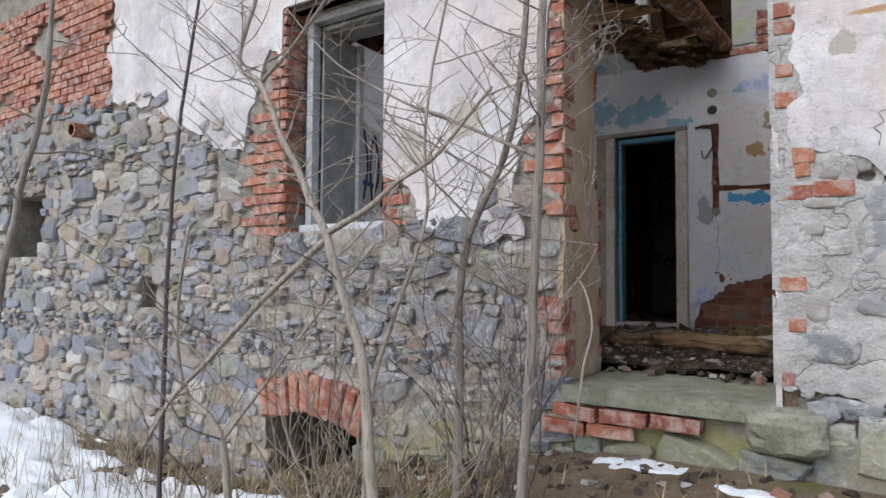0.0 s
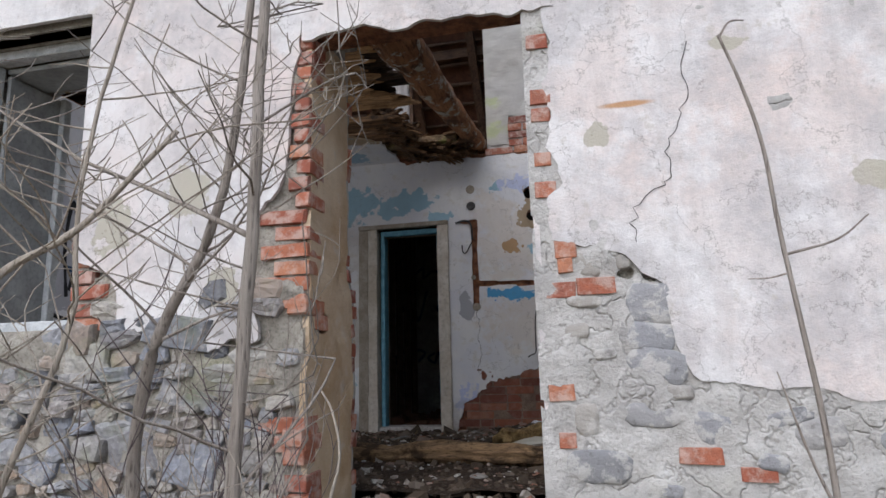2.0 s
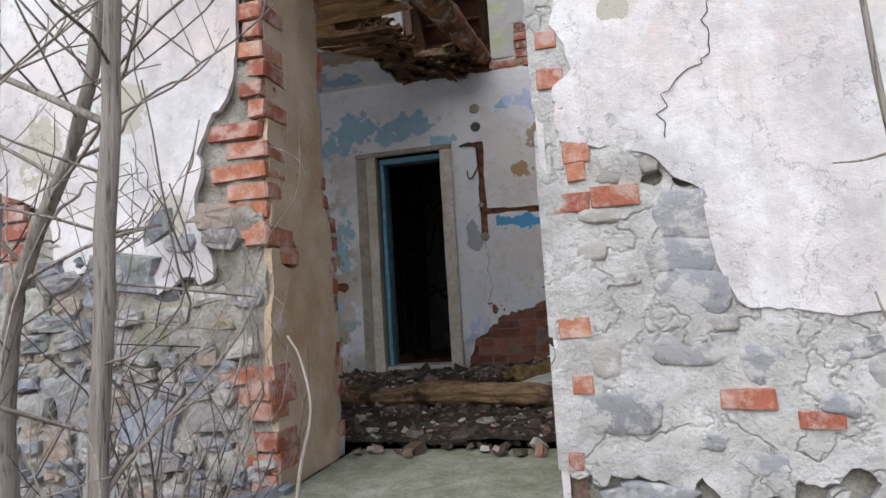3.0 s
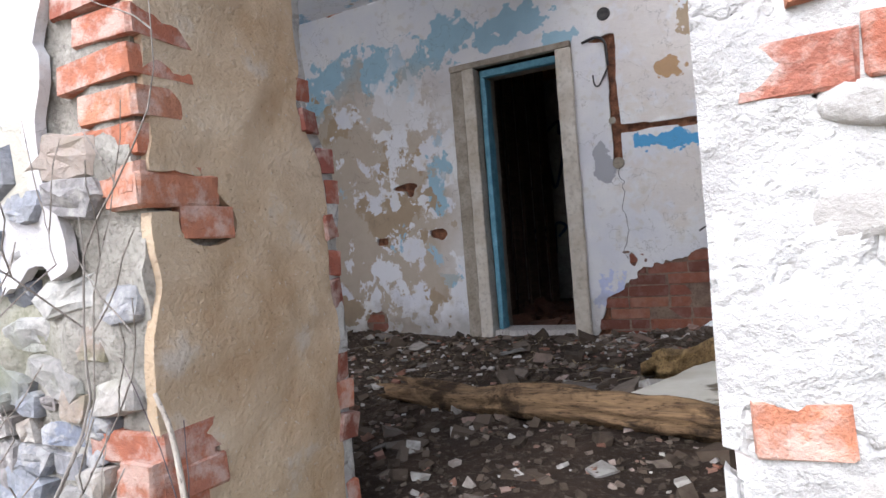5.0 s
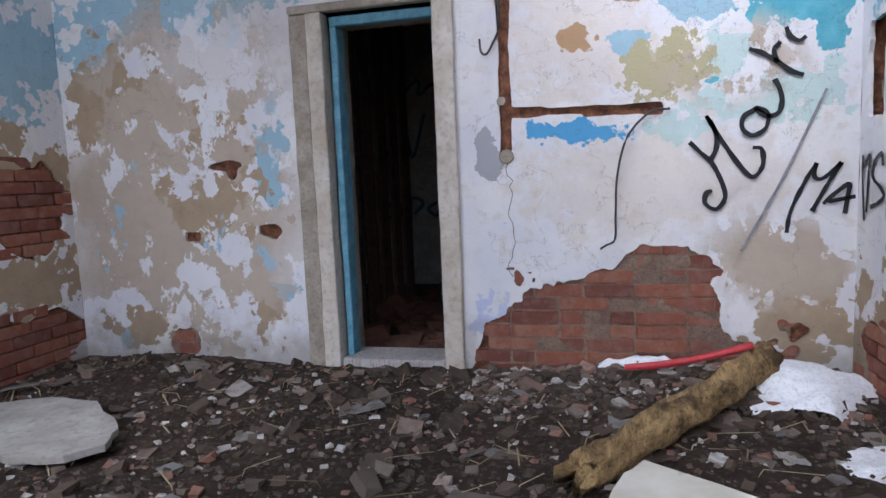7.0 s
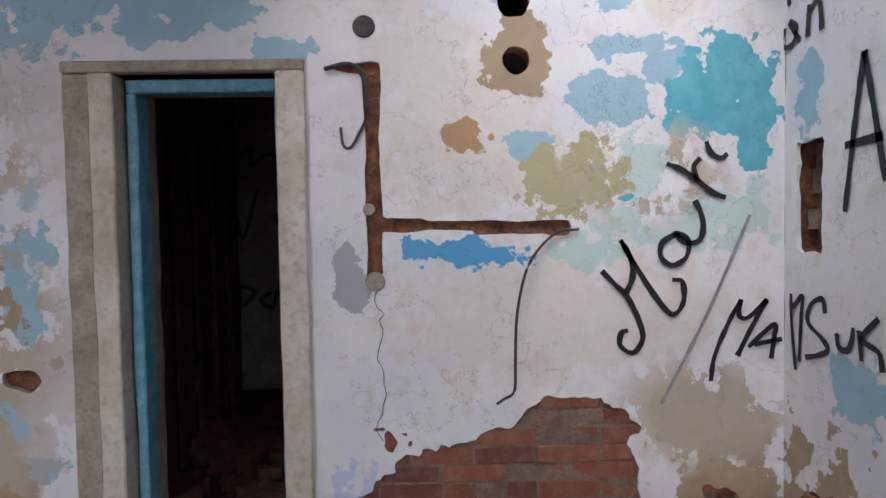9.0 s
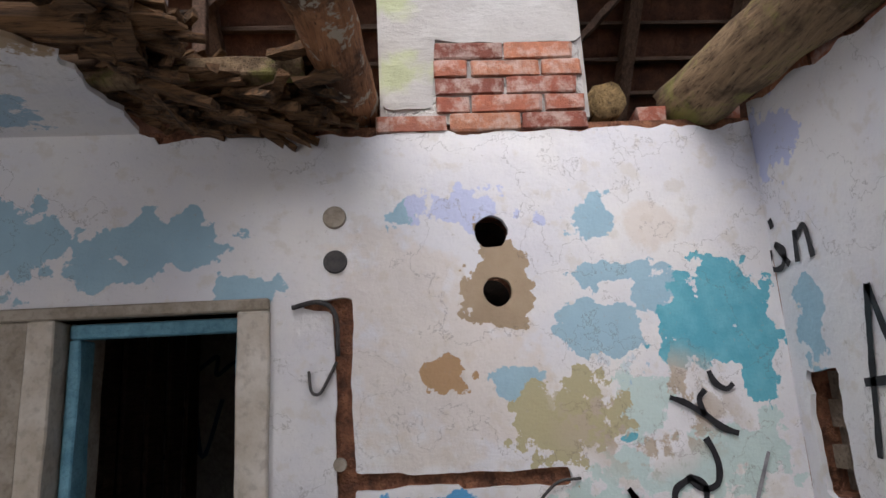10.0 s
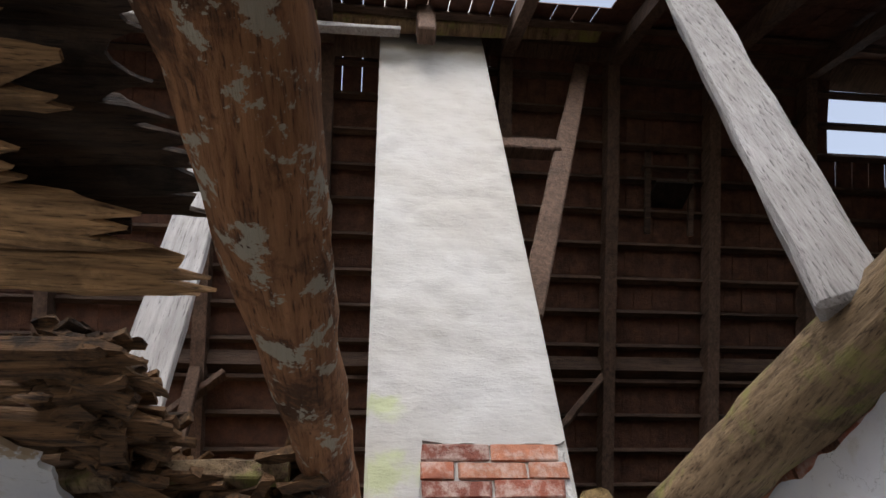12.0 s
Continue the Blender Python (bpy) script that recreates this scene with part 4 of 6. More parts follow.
def roof_slope(name, y0, y1, gaps, label):
    roof = tagged(new(name), label, kind="structure")
    roof.location = (0, (y0 + y1) / 2, slope((y0 + y1) / 2))
    rng = random.Random(int(y0 * 10))
    for x in RAFTER_X:
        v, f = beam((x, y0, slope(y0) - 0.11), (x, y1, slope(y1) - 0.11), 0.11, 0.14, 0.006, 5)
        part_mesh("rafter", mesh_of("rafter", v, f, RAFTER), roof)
    n = int(abs(y1 - y0) / 0.2)
    tv, tf = [], []
    for k in range(n):
        y = y0 + (y1 - y0) * (k + 0.5) / n
        lost = y0 < y1 and k % 3 and 3.4 < y < 6.8
        for xa, xb in ((-9, -5.2), (5.3, 7)) if lost else ((-9, 7),):
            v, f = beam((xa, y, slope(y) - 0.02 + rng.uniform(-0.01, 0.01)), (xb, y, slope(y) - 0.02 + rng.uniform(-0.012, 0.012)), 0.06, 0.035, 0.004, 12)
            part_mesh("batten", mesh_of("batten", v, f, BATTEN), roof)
        # one course of flat tiles on each batten
        x = -9.0 + 0.09 * (k % 2)
        while x < 7:
            w = 0.17
            if not any(a < x < b and c < y < d and fbm(x * 1.3, y * 1.3, 9) > e for a, b, c, d, e in gaps):
                s = 1 if y1 > y0 else -1
                ya, yb = y - 0.2, y + 0.2
                lift = rng.uniform(0.0, 0.012)
                za, zb = slope(ya) + 0.03 + lift, slope(yb) + 0.03 + lift
                if s > 0:
                    za, zb = za + 0.0, zb + 0.02
                else:
                    za, zb = za + 0.02, zb + 0.0
                i = len(tv)
                for dz in (0.0, 0.014):
                    tv += [(x, ya, za + dz), (x + w - 0.008, ya, za + dz), (x + w - 0.008, yb, zb + dz), (x, yb, zb + dz)]
                tf += [(i + 3, i + 2, i + 1, i), (i + 4, i + 5, i + 6, i + 7), (i, i + 1, i + 5, i + 4), (i + 1, i + 2, i + 6, i + 5), (i + 2, i + 3, i + 7, i + 6), (i + 3, i, i + 4, i + 7)]
            x += w
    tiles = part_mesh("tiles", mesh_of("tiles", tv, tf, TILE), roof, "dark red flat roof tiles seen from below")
    tiles["kind"] = "stuff"
    return roof


roof_slope("roof_rear", 11.3, 7.25, [(4.2, 5.8, 7.2, 7.85, -0.3), (-0.35, 0.1, 7.3, 7.5, -2), (-0.1, -0.02, 8.0, 8.1, -2)], "rear roof slope with rafters, battens and tiles")
roof_slope("roof_front", 3.1, 7.15, [(-5.2, 1.9, 3.2, 6.75, -0.75), (1.9, 5.2, 3.2, 6.0, -0.75)], "front roof slope with many tiles missing")
v, f = beam((-9, 7.2, 6.99), (7, 7.2, 6.99), 0.34, 0.12, 0.01, 20)
tagged(new("ridge_beam", mesh_of("ridge_beam", v, f, RAFTER)), "dark ridge timber of the roof", kind="structure")
for x0, y0, z0 in (((-9, 7), 9.11, 4.95), ((-9, 7), 5.2, 5.4)):
    v, f = beam((x0[0], y0, z0), (x0[1], y0, z0), 0.14, 0.14, 0.006, 14)
    tagged(new("purlin", mesh_of("purlin", v, f, BATTEN)), "dark timber purlin under the rafters", kind="structure")


def timber(name, a, b, w, h, material, label, category, group="", up=(0, 0, 1), wear=0.006):
    v, f = beam(a, b, w, h, wear, 8, up)
    bm = bmesh.new()
    me = mesh_of(name, v, f, material)
    bm.from_mesh(me)
    bmesh.ops.bevel(bm, geom=[e for e in bm.edges if e.calc_length() > 0.05 and e.calc_face_angle(0) > 1], offset=min(w, h) * 0.1, segments=1, affect="EDGES")
    bm.to_mesh(me)
    bm.free()
    return tagged(new(name, me), label, category, group)


timber("collar_beam", (-2.6, 6.95, 6.62), (2.0, 6.95, 6.86), 0.12, 0.15, LOG_B, "grey horizontal collar beam before the chimney", "beam", "attic timbers")
timber("collar_beam", (-2.6, 6.9, 6.42), (0.3, 6.9, 6.5), 0.08, 0.06, GREYWOOD, "thin grey rail under the collar beam", "beam", "attic timbers")
timber("king_post", (0.5, 6.85, 6.35), (0.5, 6.85, 7.0), 0.14, 0.14, RAFTER, "short brown upright post under the ridge", "post", "attic timbers", (0, 1, 0))
timber("strut", (1.02, 7.32, 4.0), (1.95, 7.32, 6.9), 0.14, 0.12, RAFTER, "dark sloping strut leaning beside the chimney", "strut", "attic timbers", (0, 1, 0))
timber("short_tie", (1.016, 7.3, 5.6), (1.5, 7.3, 5.6), 0.12, 0.12, RAFTER, "short brown tie between chimney and strut", "beam", "attic timbers")
timber("brace", (1.55, 9.1, 4.2), (2.2, 9.1, 4.88), 0.05, 0.12, RAFTER, "brown brace running up to the purlin", "brace", "attic timbers", (0, 1, 0))
timber("brace", (-1.5, 9.1, 4.3), (-1.0, 9.1, 4.83), 0.05, 0.1, RAFTER, "thin dark brace under the purlin", "brace", "attic timbers", (0, 1, 0))
timber("attic_post", (-1.15, 9.0, 2.75), (-1.2, 9.0, 4.8), 0.09, 0.09, RAFTER, "thin dark post under the purlin", "post", "attic timbers", (0, 1, 0))


def roof_hatch():
    h = thing("roof_hatch", "small dark roof hatch framed with thin laths", "hatch", at=(2.75, 8.0, slope(8.0) - 0.1))
    for a, b in (((2.55, 8.25), (2.55, 7.75)), ((2.95, 8.25), (2.95, 7.75)), ((2.5, 7.85), (3.02, 7.85))):
        v, f = beam((*a, slope(a[1]) - 0.1), (*b, slope(b[1]) - 0.1), 0.05, 0.03, 0.003, 1)
        part_mesh("lath", mesh_of("lath", v, f, BATTEN), h)
    part("flap", boxes((2.58, 2.92, 7.86, 8.2, slope(8.03) - 0.09, slope(8.03) - 0.07)), HOLE_BLACK, h, "black shutter")


roof_hatch()


# ---- ceiling over the front room ----
def log(name, a, b, r0, r1, material, label, sides=18, rough=0.25, bend=0.03, split=0.3):
    a_end, b = Vector(a), Vector(b)
    n = 26
    pts = [a_end.lerp(b, i / n) + Vector((fbm(i * 0.13, 1, 3), fbm(i * 0.13, 5, 3), fbm(i * 0.13, 9, 3))) * bend for i in range(n + 1)]
    v, f = tube(pts, r0, r1, sides, rough)
    # long drying splits and ragged ends
    for i in range(n + 1):
        for j in range(sides):
            a = 2 * math.pi * j / sides
            q = Vector(v[i * sides + j])
            cut = fbm(math.cos(a) * 3.2 + 7, math.sin(a) * 3.2 + r0 * 50, i * 0.09)
            q = pts[i] + (q - pts[i]) * (1 - split * max(0.0, cut - 0.02))
            if i in (0, n):
                q += (b - a_end).normalized() * fbm(a * 2, i, 4) * split * 0.25
            v[i * sides + j] = tuple(q)
    return tagged(new(name, mesh_of(name, v, f, material, True)), label, "log")


log("ceiling_log", (-0.2, 4.16, 2.86), (0.07, 7.25, 2.865), 0.172, 0.082, LOG_A, "thick brown ceiling log with flaking pale bark", 22, 0.16, 0.012, 0.2)
log("ceiling_log", (1.93, 4.16, 2.965), (1.48, 7.25, 2.86), 0.145, 0.138, LOG_B, "thick mossy ceiling log lying over the side wall", 22, 0.16, 0.015, 0.25)
log("ceiling_log", (-1.68, 4.16, 2.92), (-1.68, 7.25, 2.92), 0.12, 0.11, LOG_A, "brown ceiling log carrying broken boards")
log("log_stub", (1.1, 7.13, 2.86), (1.1, 7.6, 2.86), 0.085, 0.085, LOG_D, "sawn round log end beside the chimney", 16, 0.1, 0.005)
timber("attic_plank", (-0.66, 6.72, 2.83), (-0.69, 6.72, 4.6), 0.19, 0.05, GREYWOOD, "pale grey upright plank in the attic", "plank", "", (0, 1, 0))
timber("attic_plank", (1.6, 5.98, 2.94), (1.865, 5.98, 5.35), 0.2, 0.19, GREYWOOD, "squared weathered grey timber standing on the mossy log", "beam", "", (0.62, 0.78, 0))
timber("attic_rail", (-1.1, 6.75, 2.8), (-0.1, 6.75, 2.83), 0.08, 0.07, LOG_B, "mossy timber rail carrying the upright plank", "beam")


def broken_board(y, x1, w, z, seed, material=None):
    """A ceiling board that ends in splinters at x1."""
    rng = random.Random(seed)
    x0 = -1.75
    n, m = 22, 8
    verts, faces = [], []
    tips = [x1 + rng.uniform(-0.1, 0.03) for _ in range(m + 1)]
    for lay_z in (0, 1):
        for j in range(m + 1):
            for i in range(n + 1):
                x = x0 + (x1 - 0.12 - x0) * i / (n - 4) if i <= n - 4 else x1 - 0.12 + (tips[j] - x1 + 0.12) * (i - n + 4) / 4
                thin = 1 - 0.75 * max(0, (i / n - 0.8) / 0.2) if lay_z else 0
                verts.append((x, y - w / 2 + w * j / m + 0.008 * fbm(x * 4, y * 9, 1), z + 0.02 * fbm(x * 2, y * 3 + j * 0.1, seed) + 0.012 * fbm(x * 3, j * 0.9, seed) + 0.018 * (2 * j / m - 1) ** 2 + 0.045 * thin))
    k = (n + 1) * (m + 1)
    for j in range(m):
        for i in range(n):
            a = j * (n + 1) + i
            faces += [(a, a + n + 1, a + n + 2, a + 1), (k + a, k + a + 1, k + a + n + 2, k + a + n + 1)]
    for i in range(n):
        faces += [(i, i + 1, k + i + 1, k + i), (m * (n + 1) + i + 1, m * (n + 1) + i, k + m * (n + 1) + i, k + m * (n + 1) + i + 1)]
    for j in range(m):
        a, b = j * (n + 1) + n, (j + 1) * (n + 1) + n
        faces.append((a, b, k + b, k + a))
    return mesh_of("ceiling_board", verts, faces, material or ROTTEN)


rng = random.Random(11)
for k in range(17):
    y = 4.28 + k * 0.165
    x1 = rng.uniform(-0.06, 0.06) + {5: -0.42, 6: -0.4, 7: -0.42, 8: -0.3, 9: -0.22, 10: -0.85, 11: -0.45, 12: -0.8, 13: -0.42, 14: -0.5, 15: -0.5, 16: -0.6}.get(k, -0.3)
    # Rear rows take the darkened wood, with the recess shade in its colour.
    ob = new("ceiling_board", broken_board(y, x1, 0.15 - 0.05 * rng.random(), (2.81 if k > 13 else 2.77) + 0.02 * rng.random(), k, SPLINTER_SHADED if k > 10 else ROTTEN))
    tagged(ob, "rotten brown ceiling board ending in splinters", "board", "broken ceiling boards")

# boards of the upper layer, reaching the log; near-black colour carries the shade
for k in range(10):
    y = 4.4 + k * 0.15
    ob = new("ceiling_board", broken_board(y, -0.2 - 0.14 * rng.random() - (0.2 if k > 8 else 0), 0.16, 2.88 + 0.02 * rng.random(), 50 + k, BOARD_SHADED))
    tagged(ob, "rotten board of the upper ceiling layer, near-black for shade", "board", "broken ceiling boards")


def build_debris():
    """Rotten reeds and splinters hanging along the top of the back wall."""
    rng = random.Random(3)
    v, f = [], []
    for k in range(620):
        if k % 3:
            x = rng.uniform(-0.82, -0.12)
            y = 7.07 - abs(rng.gauss(0, 0.13))
        else:
            x, y = -0.8 + abs(rng.gauss(0, 0.1)), rng.uniform(6.1, 7.0)
        z = 2.8 + rng.uniform(-0.07, 0.07) + (0.08 if x < -0.68 else 0.0)
        l = rng.uniform(0.06, 0.26)
        a = rng.gauss(0, 0.55)
        d = Vector((math.cos(a), math.sin(a), rng.gauss(-0.02, 0.25))) * l
        p = Vector((x, min(y, 7.06), z))
        q = p + d
        q.y = min(q.y, 7.07)
        bv, bf = beam(p, q, rng.uniform(0.015, 0.07), rng.uniform(0.006, 0.03), 0.007, 2)
        i = len(v)
        v += bv
        f += [tuple(i + c for c in face) for face in bf]
    ob = new("rotten_splinters", mesh_of("rotten_splinters", v, f, SPLINTER_SHADED))
    tagged(ob, "heap of rotten splinters and reeds on the wall top", "debris", kind="stuff")


build_debris()
coat("ceiling", lambda u, v: min(-0.8 - 0.05 * max(0, 7.05 - v) - u - 0.9 * max(0, 6.45 - v) + 0.07 * fbm(u * 3, v * 3, 7) + 0.03 * fbm(u * 14, v * 14, 3), 0.4), LX, -0.4, 5.3, 7.09, 0.03, lambda u, v, d: (u, v, 2.765 - d), 0.02, ROOM_PLAIN, "remains of the white plaster ceiling")

# ---- graffiti and small fixtures on the walls ----
def stroke(points, r, material, at, axis, name="stroke", parent=None, per=6):
    """A flat sprayed line 1 mm proud of a wall. axis 1: wall across y; axis 0: wall across x."""
    pts = curve_points([(p[0], p[1], 0) for p in points], per) if len(points) > 2 else [Vector((*p, 0)) for p in points]
    verts, faces = [], []
    n = len(pts)
    for i, c in enumerate(pts):
        d = (pts[min(i + 1, n - 1)] - pts[max(i - 1, 0)])
        d = d.normalized() if d.length > 1e-6 else Vector((1, 0, 0))
        s = Vector((-d.y, d.x, 0)) * r * (0.8 + 0.3 * fbm(c.x * 20, c.y * 20, 4, 2))
        for q in (c + s, c - s):
            verts.append((q.x, at, q.y) if axis == 1 else (at, q.x, q.y))
    faces = [(2 * i, 2 * i + 1, 2 * i + 3, 2 * i + 2) for i in range(n - 1)]
    return part_mesh(name, mesh_of(name, verts, faces, material), parent)


def build_tags():
    y = BY - 0.0335
    g = thing("graffiti", "black sprayed tag reading Mark on the flaking wall", "graffiti", at=(1.2, y, 1.2))
    for s in ([(0.914, 1.202), (0.972, 1.142), (1.018, 1.095), (1.065, 1.0), (1.083, 0.918), (1.041, 0.86), (0.989, 0.892), (0.994, 0.943), (1.022, 0.954)], [(1.014, 1.107), (1.042, 1.176), (1.031, 1.258), (0.992, 1.328)],
              [(0.992, 1.328), (1.054, 1.222), (1.136, 1.092), (1.206, 1.016), (1.253, 1.067), (1.249, 1.149), (1.207, 1.161)],
              [(1.219, 1.347), (1.165, 1.313), (1.16, 1.255), (1.207, 1.219), (1.265, 1.253), (1.273, 1.323), (1.219, 1.352), (1.266, 1.311), (1.32, 1.322), (1.336, 1.38), (1.324, 1.438), (1.301, 1.485)],
              [(1.185, 1.637), (1.243, 1.613), (1.313, 1.566), (1.371, 1.518), (1.43, 1.494)], [(1.325, 1.658), (1.297, 1.623), (1.313, 1.561)], [(1.348, 1.726), (1.367, 1.68), (1.407, 1.656), (1.437, 1.674)]):
        stroke(s, 0.014, INK, y, 1, parent=g)
    h = thing("graffiti", "black sprayed word MANSUK running round the corner", "graffiti", at=(1.5, y, 0.9))
    stroke([(1.531, 1.423), (1.348, 1.006), (1.158, 0.644)], 0.009, SPRAY, y, 1, parent=h)
    for s in ([(1.366, 0.734), (1.383, 0.84), (1.442, 0.98), (1.494, 1.073)], [(1.494, 1.073), (1.485, 1.008), (1.525, 0.998), (1.603, 1.071)], [(1.603, 1.071), (1.549, 0.978), (1.478, 0.838)], [(1.525, 0.873), (1.585, 0.93), (1.637, 0.965), (1.632, 0.906), (1.621, 0.823)], [(1.549, 0.884), (1.666, 0.905)]):
        stroke(s, 0.013, INK, y - 0.001, 1, parent=h)
    x = RX - 0.0065
    for s in ([(7.031, 1.099), (7.026, 0.984), (6.996, 0.794)], [(7.022, 1.042), (6.953, 1.096), (6.96, 1.017), (6.973, 0.833)], [(6.81, 1.049), (6.828, 1.1), (6.898, 1.07), (6.915, 1.001), (6.826, 0.951), (6.792, 0.915), (6.86, 0.88), (6.932, 0.86)], [(6.744, 0.987), (6.728, 0.938), (6.682, 0.937), (6.659, 0.982), (6.654, 1.022)], [(6.625, 1.017), (6.609, 0.913)], [(6.53, 1.071), (6.61, 0.991), (6.528, 0.959), (6.509, 0.898)]):
        stroke(s, 0.014, INK, x, 0, parent=h)
    k = thing("graffiti", "large black sprayed letters on the side wall", "graffiti", at=(x, 6.6, 1.7))
    for s in ([(6.61, 1.962), (6.649, 1.762), (6.703, 1.425)], [(6.61, 1.962), (6.567, 1.785), (6.504, 1.521)], [(6.706, 1.657), (6.521, 1.667)],
              [(7.09, 2.18), (7.1, 2.11), (7.03, 2.1), (7.0, 2.16), (7.05, 2.19), (6.98, 2.1)], [(7.06, 2.3), (7.05, 2.26)], [(6.93, 2.1), (6.92, 2.22)], [(6.92, 2.19), (6.86, 2.22), (6.84, 2.1)]):
        stroke(s, 0.017, INK, x, 0, parent=k)
    b = thing("graffiti", "dark blue sprayed scrawl on the back room wall", "graffiti", at=(-0.9, 10.19, 1.0))
    yb = 10.194
    for s in ([(-1.75, 1.3), (-1.55, 1.75), (-1.45, 1.3), (-1.3, 1.75)], [(-1.1, 1.7), (-0.85, 1.75), (-0.8, 1.45), (-1.0, 1.35), (-1.15, 1.5), (-0.9, 1.6)], [(-1.5, 2.0), (-1.35, 2.1), (-1.35, 1.95), (-1.2, 2.05), (-1.05, 2.0)],
              [(-1.8, 0.75), (-1.65, 0.85), (-1.6, 0.7), (-1.8, 0.68), (-1.8, 0.8)], [(-1.5, 0.5), (-1.48, 0.85), (-1.35, 0.82), (-1.45, 0.7)], [(-1.2, 0.82), (-1.3, 0.75), (-1.2, 0.68), (-1.15, 0.82), (-1.08, 0.68)], [(-1.0, 0.82), (-0.75, 0.82)], [(-0.88, 0.82), (-0.9, 0.66)], [(-0.7, 0.8), (-0.62, 0.68), (-0.5, 0.8), (-0.4, 0.7)]):
        stroke(s, 0.022, INK_BLUE, yb, 1, parent=b)
    xl = LX + 0.0065
    d = thing("graffiti", "looping black tag on the window-side wall", "graffiti", at=(xl, 5.1, 1.5))
    for s in ([(5.0, 1.2), (4.95, 1.6), (5.0, 1.95), (5.08, 1.6), (5.02, 1.25)], [(5.15, 1.25), (5.12, 1.6), (5.18, 1.9), (5.25, 1.55), (5.17, 1.25)], [(5.3, 1.2), (5.34, 1.7), (5.4, 1.95)], [(4.9, 1.05), (5.2, 1.0), (5.45, 1.1)], [(5.45, 1.45), (5.52, 1.3), (5.46, 1.2)]):
        stroke(s, 0.02, INK, xl, 0, parent=d)
    stroke([(4.98, 1.42), (5.2, 1.4)], 0.03, INK_BLUE, xl + 0.001, 0, parent=d)


build_tags()


def wire(name, points, r, material, label, category):
    v, f = tube(curve_points(points, 6), r, r, 6)
    return tagged(new(name, mesh_of(name, v, f, material, True)), label, category)


wy = BY - 0.04
wire("loose_wire", [(0.82, wy, 1.375), (0.72, wy - 0.01, 1.36), (0.61, wy - 0.03, 1.24), (0.56, wy - 0.03, 1.05), (0.55, wy - 0.02, 0.85), (0.545, wy - 0.015, 0.72), (0.5, wy - 0.03, 0.69), (0.47, wy - 0.03, 0.67)], 0.006, IRON, "black cable hanging loose from a wall chase", "cable")
wire("hooked_wire", [(-0.2, wy, 2.035), (-0.1, wy - 0.01, 2.05), (-0.04, wy - 0.005, 2.0), (-0.035, wy + 0.01, 1.85)], 0.009, IRON, "rusty conduit end bent out of the wall", "conduit")
wire("hooked_wire", [(-0.14, wy, 1.8), (-0.13, wy - 0.01, 1.73), (-0.1, wy - 0.01, 1.72), (-0.065, wy, 1.78), (-0.04, wy + 0.01, 1.83)], 0.006, IRON, "small black wire hook on the wall", "wire")


def disc(name, x, z, r, y, material, label, category, depth=0.012):
    bm = bmesh.new()
    bmesh.ops.create_cone(bm, cap_ends=True, segments=24, radius1=r, radius2=r * 0.9, depth=depth, matrix=Matrix.Translation((x, y, z)) @ Euler((radians(90), 0, 0)).to_matrix().to_4x4())
    me = bpy.data.meshes.new(name)
    bm.to_mesh(me)
    bm.free()
    me.materials.append(material)
    return tagged(new(name, me), label, category)


disc("junction_box", -0.04, 2.205, 0.046, BY - 0.031, IRON, "round black junction box cover in the wall", "junction box")
disc("junction_box", -0.04, 2.38, 0.046, BY - 0.031, FRAME_GREY, "round junction box stuffed with broken plaster", "junction box")
disc("wall_rosette", -0.015, 1.175, 0.04, BY - 0.032, FRAME_GREY, "round grey plaster rosette at the chase end", "junction box")
disc("wall_rosette", -0.035, 1.47, 0.025, BY - 0.03, FRAME_GREY, "small grey plug in the wall chase", "junction box")
# A black disc paints the dark depth that the shallow pocket lacks.
for x, z, r in HOLES:
    bm = bmesh.new()
    bmesh.ops.create_cone(bm, cap_ends=True, segments=24, radius1=r * 1.3, radius2=r * 1.3, depth=0.012, matrix=Matrix.Translation((x, BY + 0.14, z)) @ Euler((radians(90), 0, 0)).to_matrix().to_4x4())
    structure("flue_hole", bm, HOLE_BLACK, "black disc for soot and dark depth of a round stovepipe hole")
structure("wall_niche", boxes((RX + 0.1, RX + 0.125, 6.834, 7.026, 1.284, 1.5), (RX + 0.075, RX + 0.125, 6.836, 7.024, 1.502, 1.6), (RX + 0.09, RX + 0.125, 6.838, 7.022, 1.602, 1.7), (RX + 0.06, RX + 0.098, 6.94, 7.025, 1.36, 1.44)), NICHE, "broken mortar inside the wall niche")

# clay pipe end in the front wall
v, f = tube([(-4.95, 3.3, 1.85), (-4.95, 3.6, 1.86)], 0.07, 0.07, 16, 0, 1, False)
v2, f2 = tube([(-4.95, 3.3, 1.85), (-4.95, 3.6, 1.86)], 0.052, 0.052, 16, 0, 1, False)
f += [tuple(reversed([c + len(v) for c in q])) for q in f2]
f += [(k, (k + 1) % 16, len(v) + (k + 1) % 16, len(v) + k) for k in range(16)]
tagged(new("clay_pipe", mesh_of("clay_pipe", v + v2, f, BRICK, True)), "red clay pipe end sticking out of the stone wall", "pipe")

# ---- fallen timber and boards on the floor ----
log("fallen_log", (-0.75, 5.22, 0.04), (1.62, 4.76, 0.05), 0.06, 0.078, LOG_C, "pale split log lying across the floor", 30, 0.35, 0.03, 0.8)
log("fallen_beam", (0.37, 5.72, 0.055), (1.26, 6.93, 0.13), 0.07, 0.085, LOG_D, "crumbling ochre log lying on rubble", 30, 0.4, 0.03, 0.4)
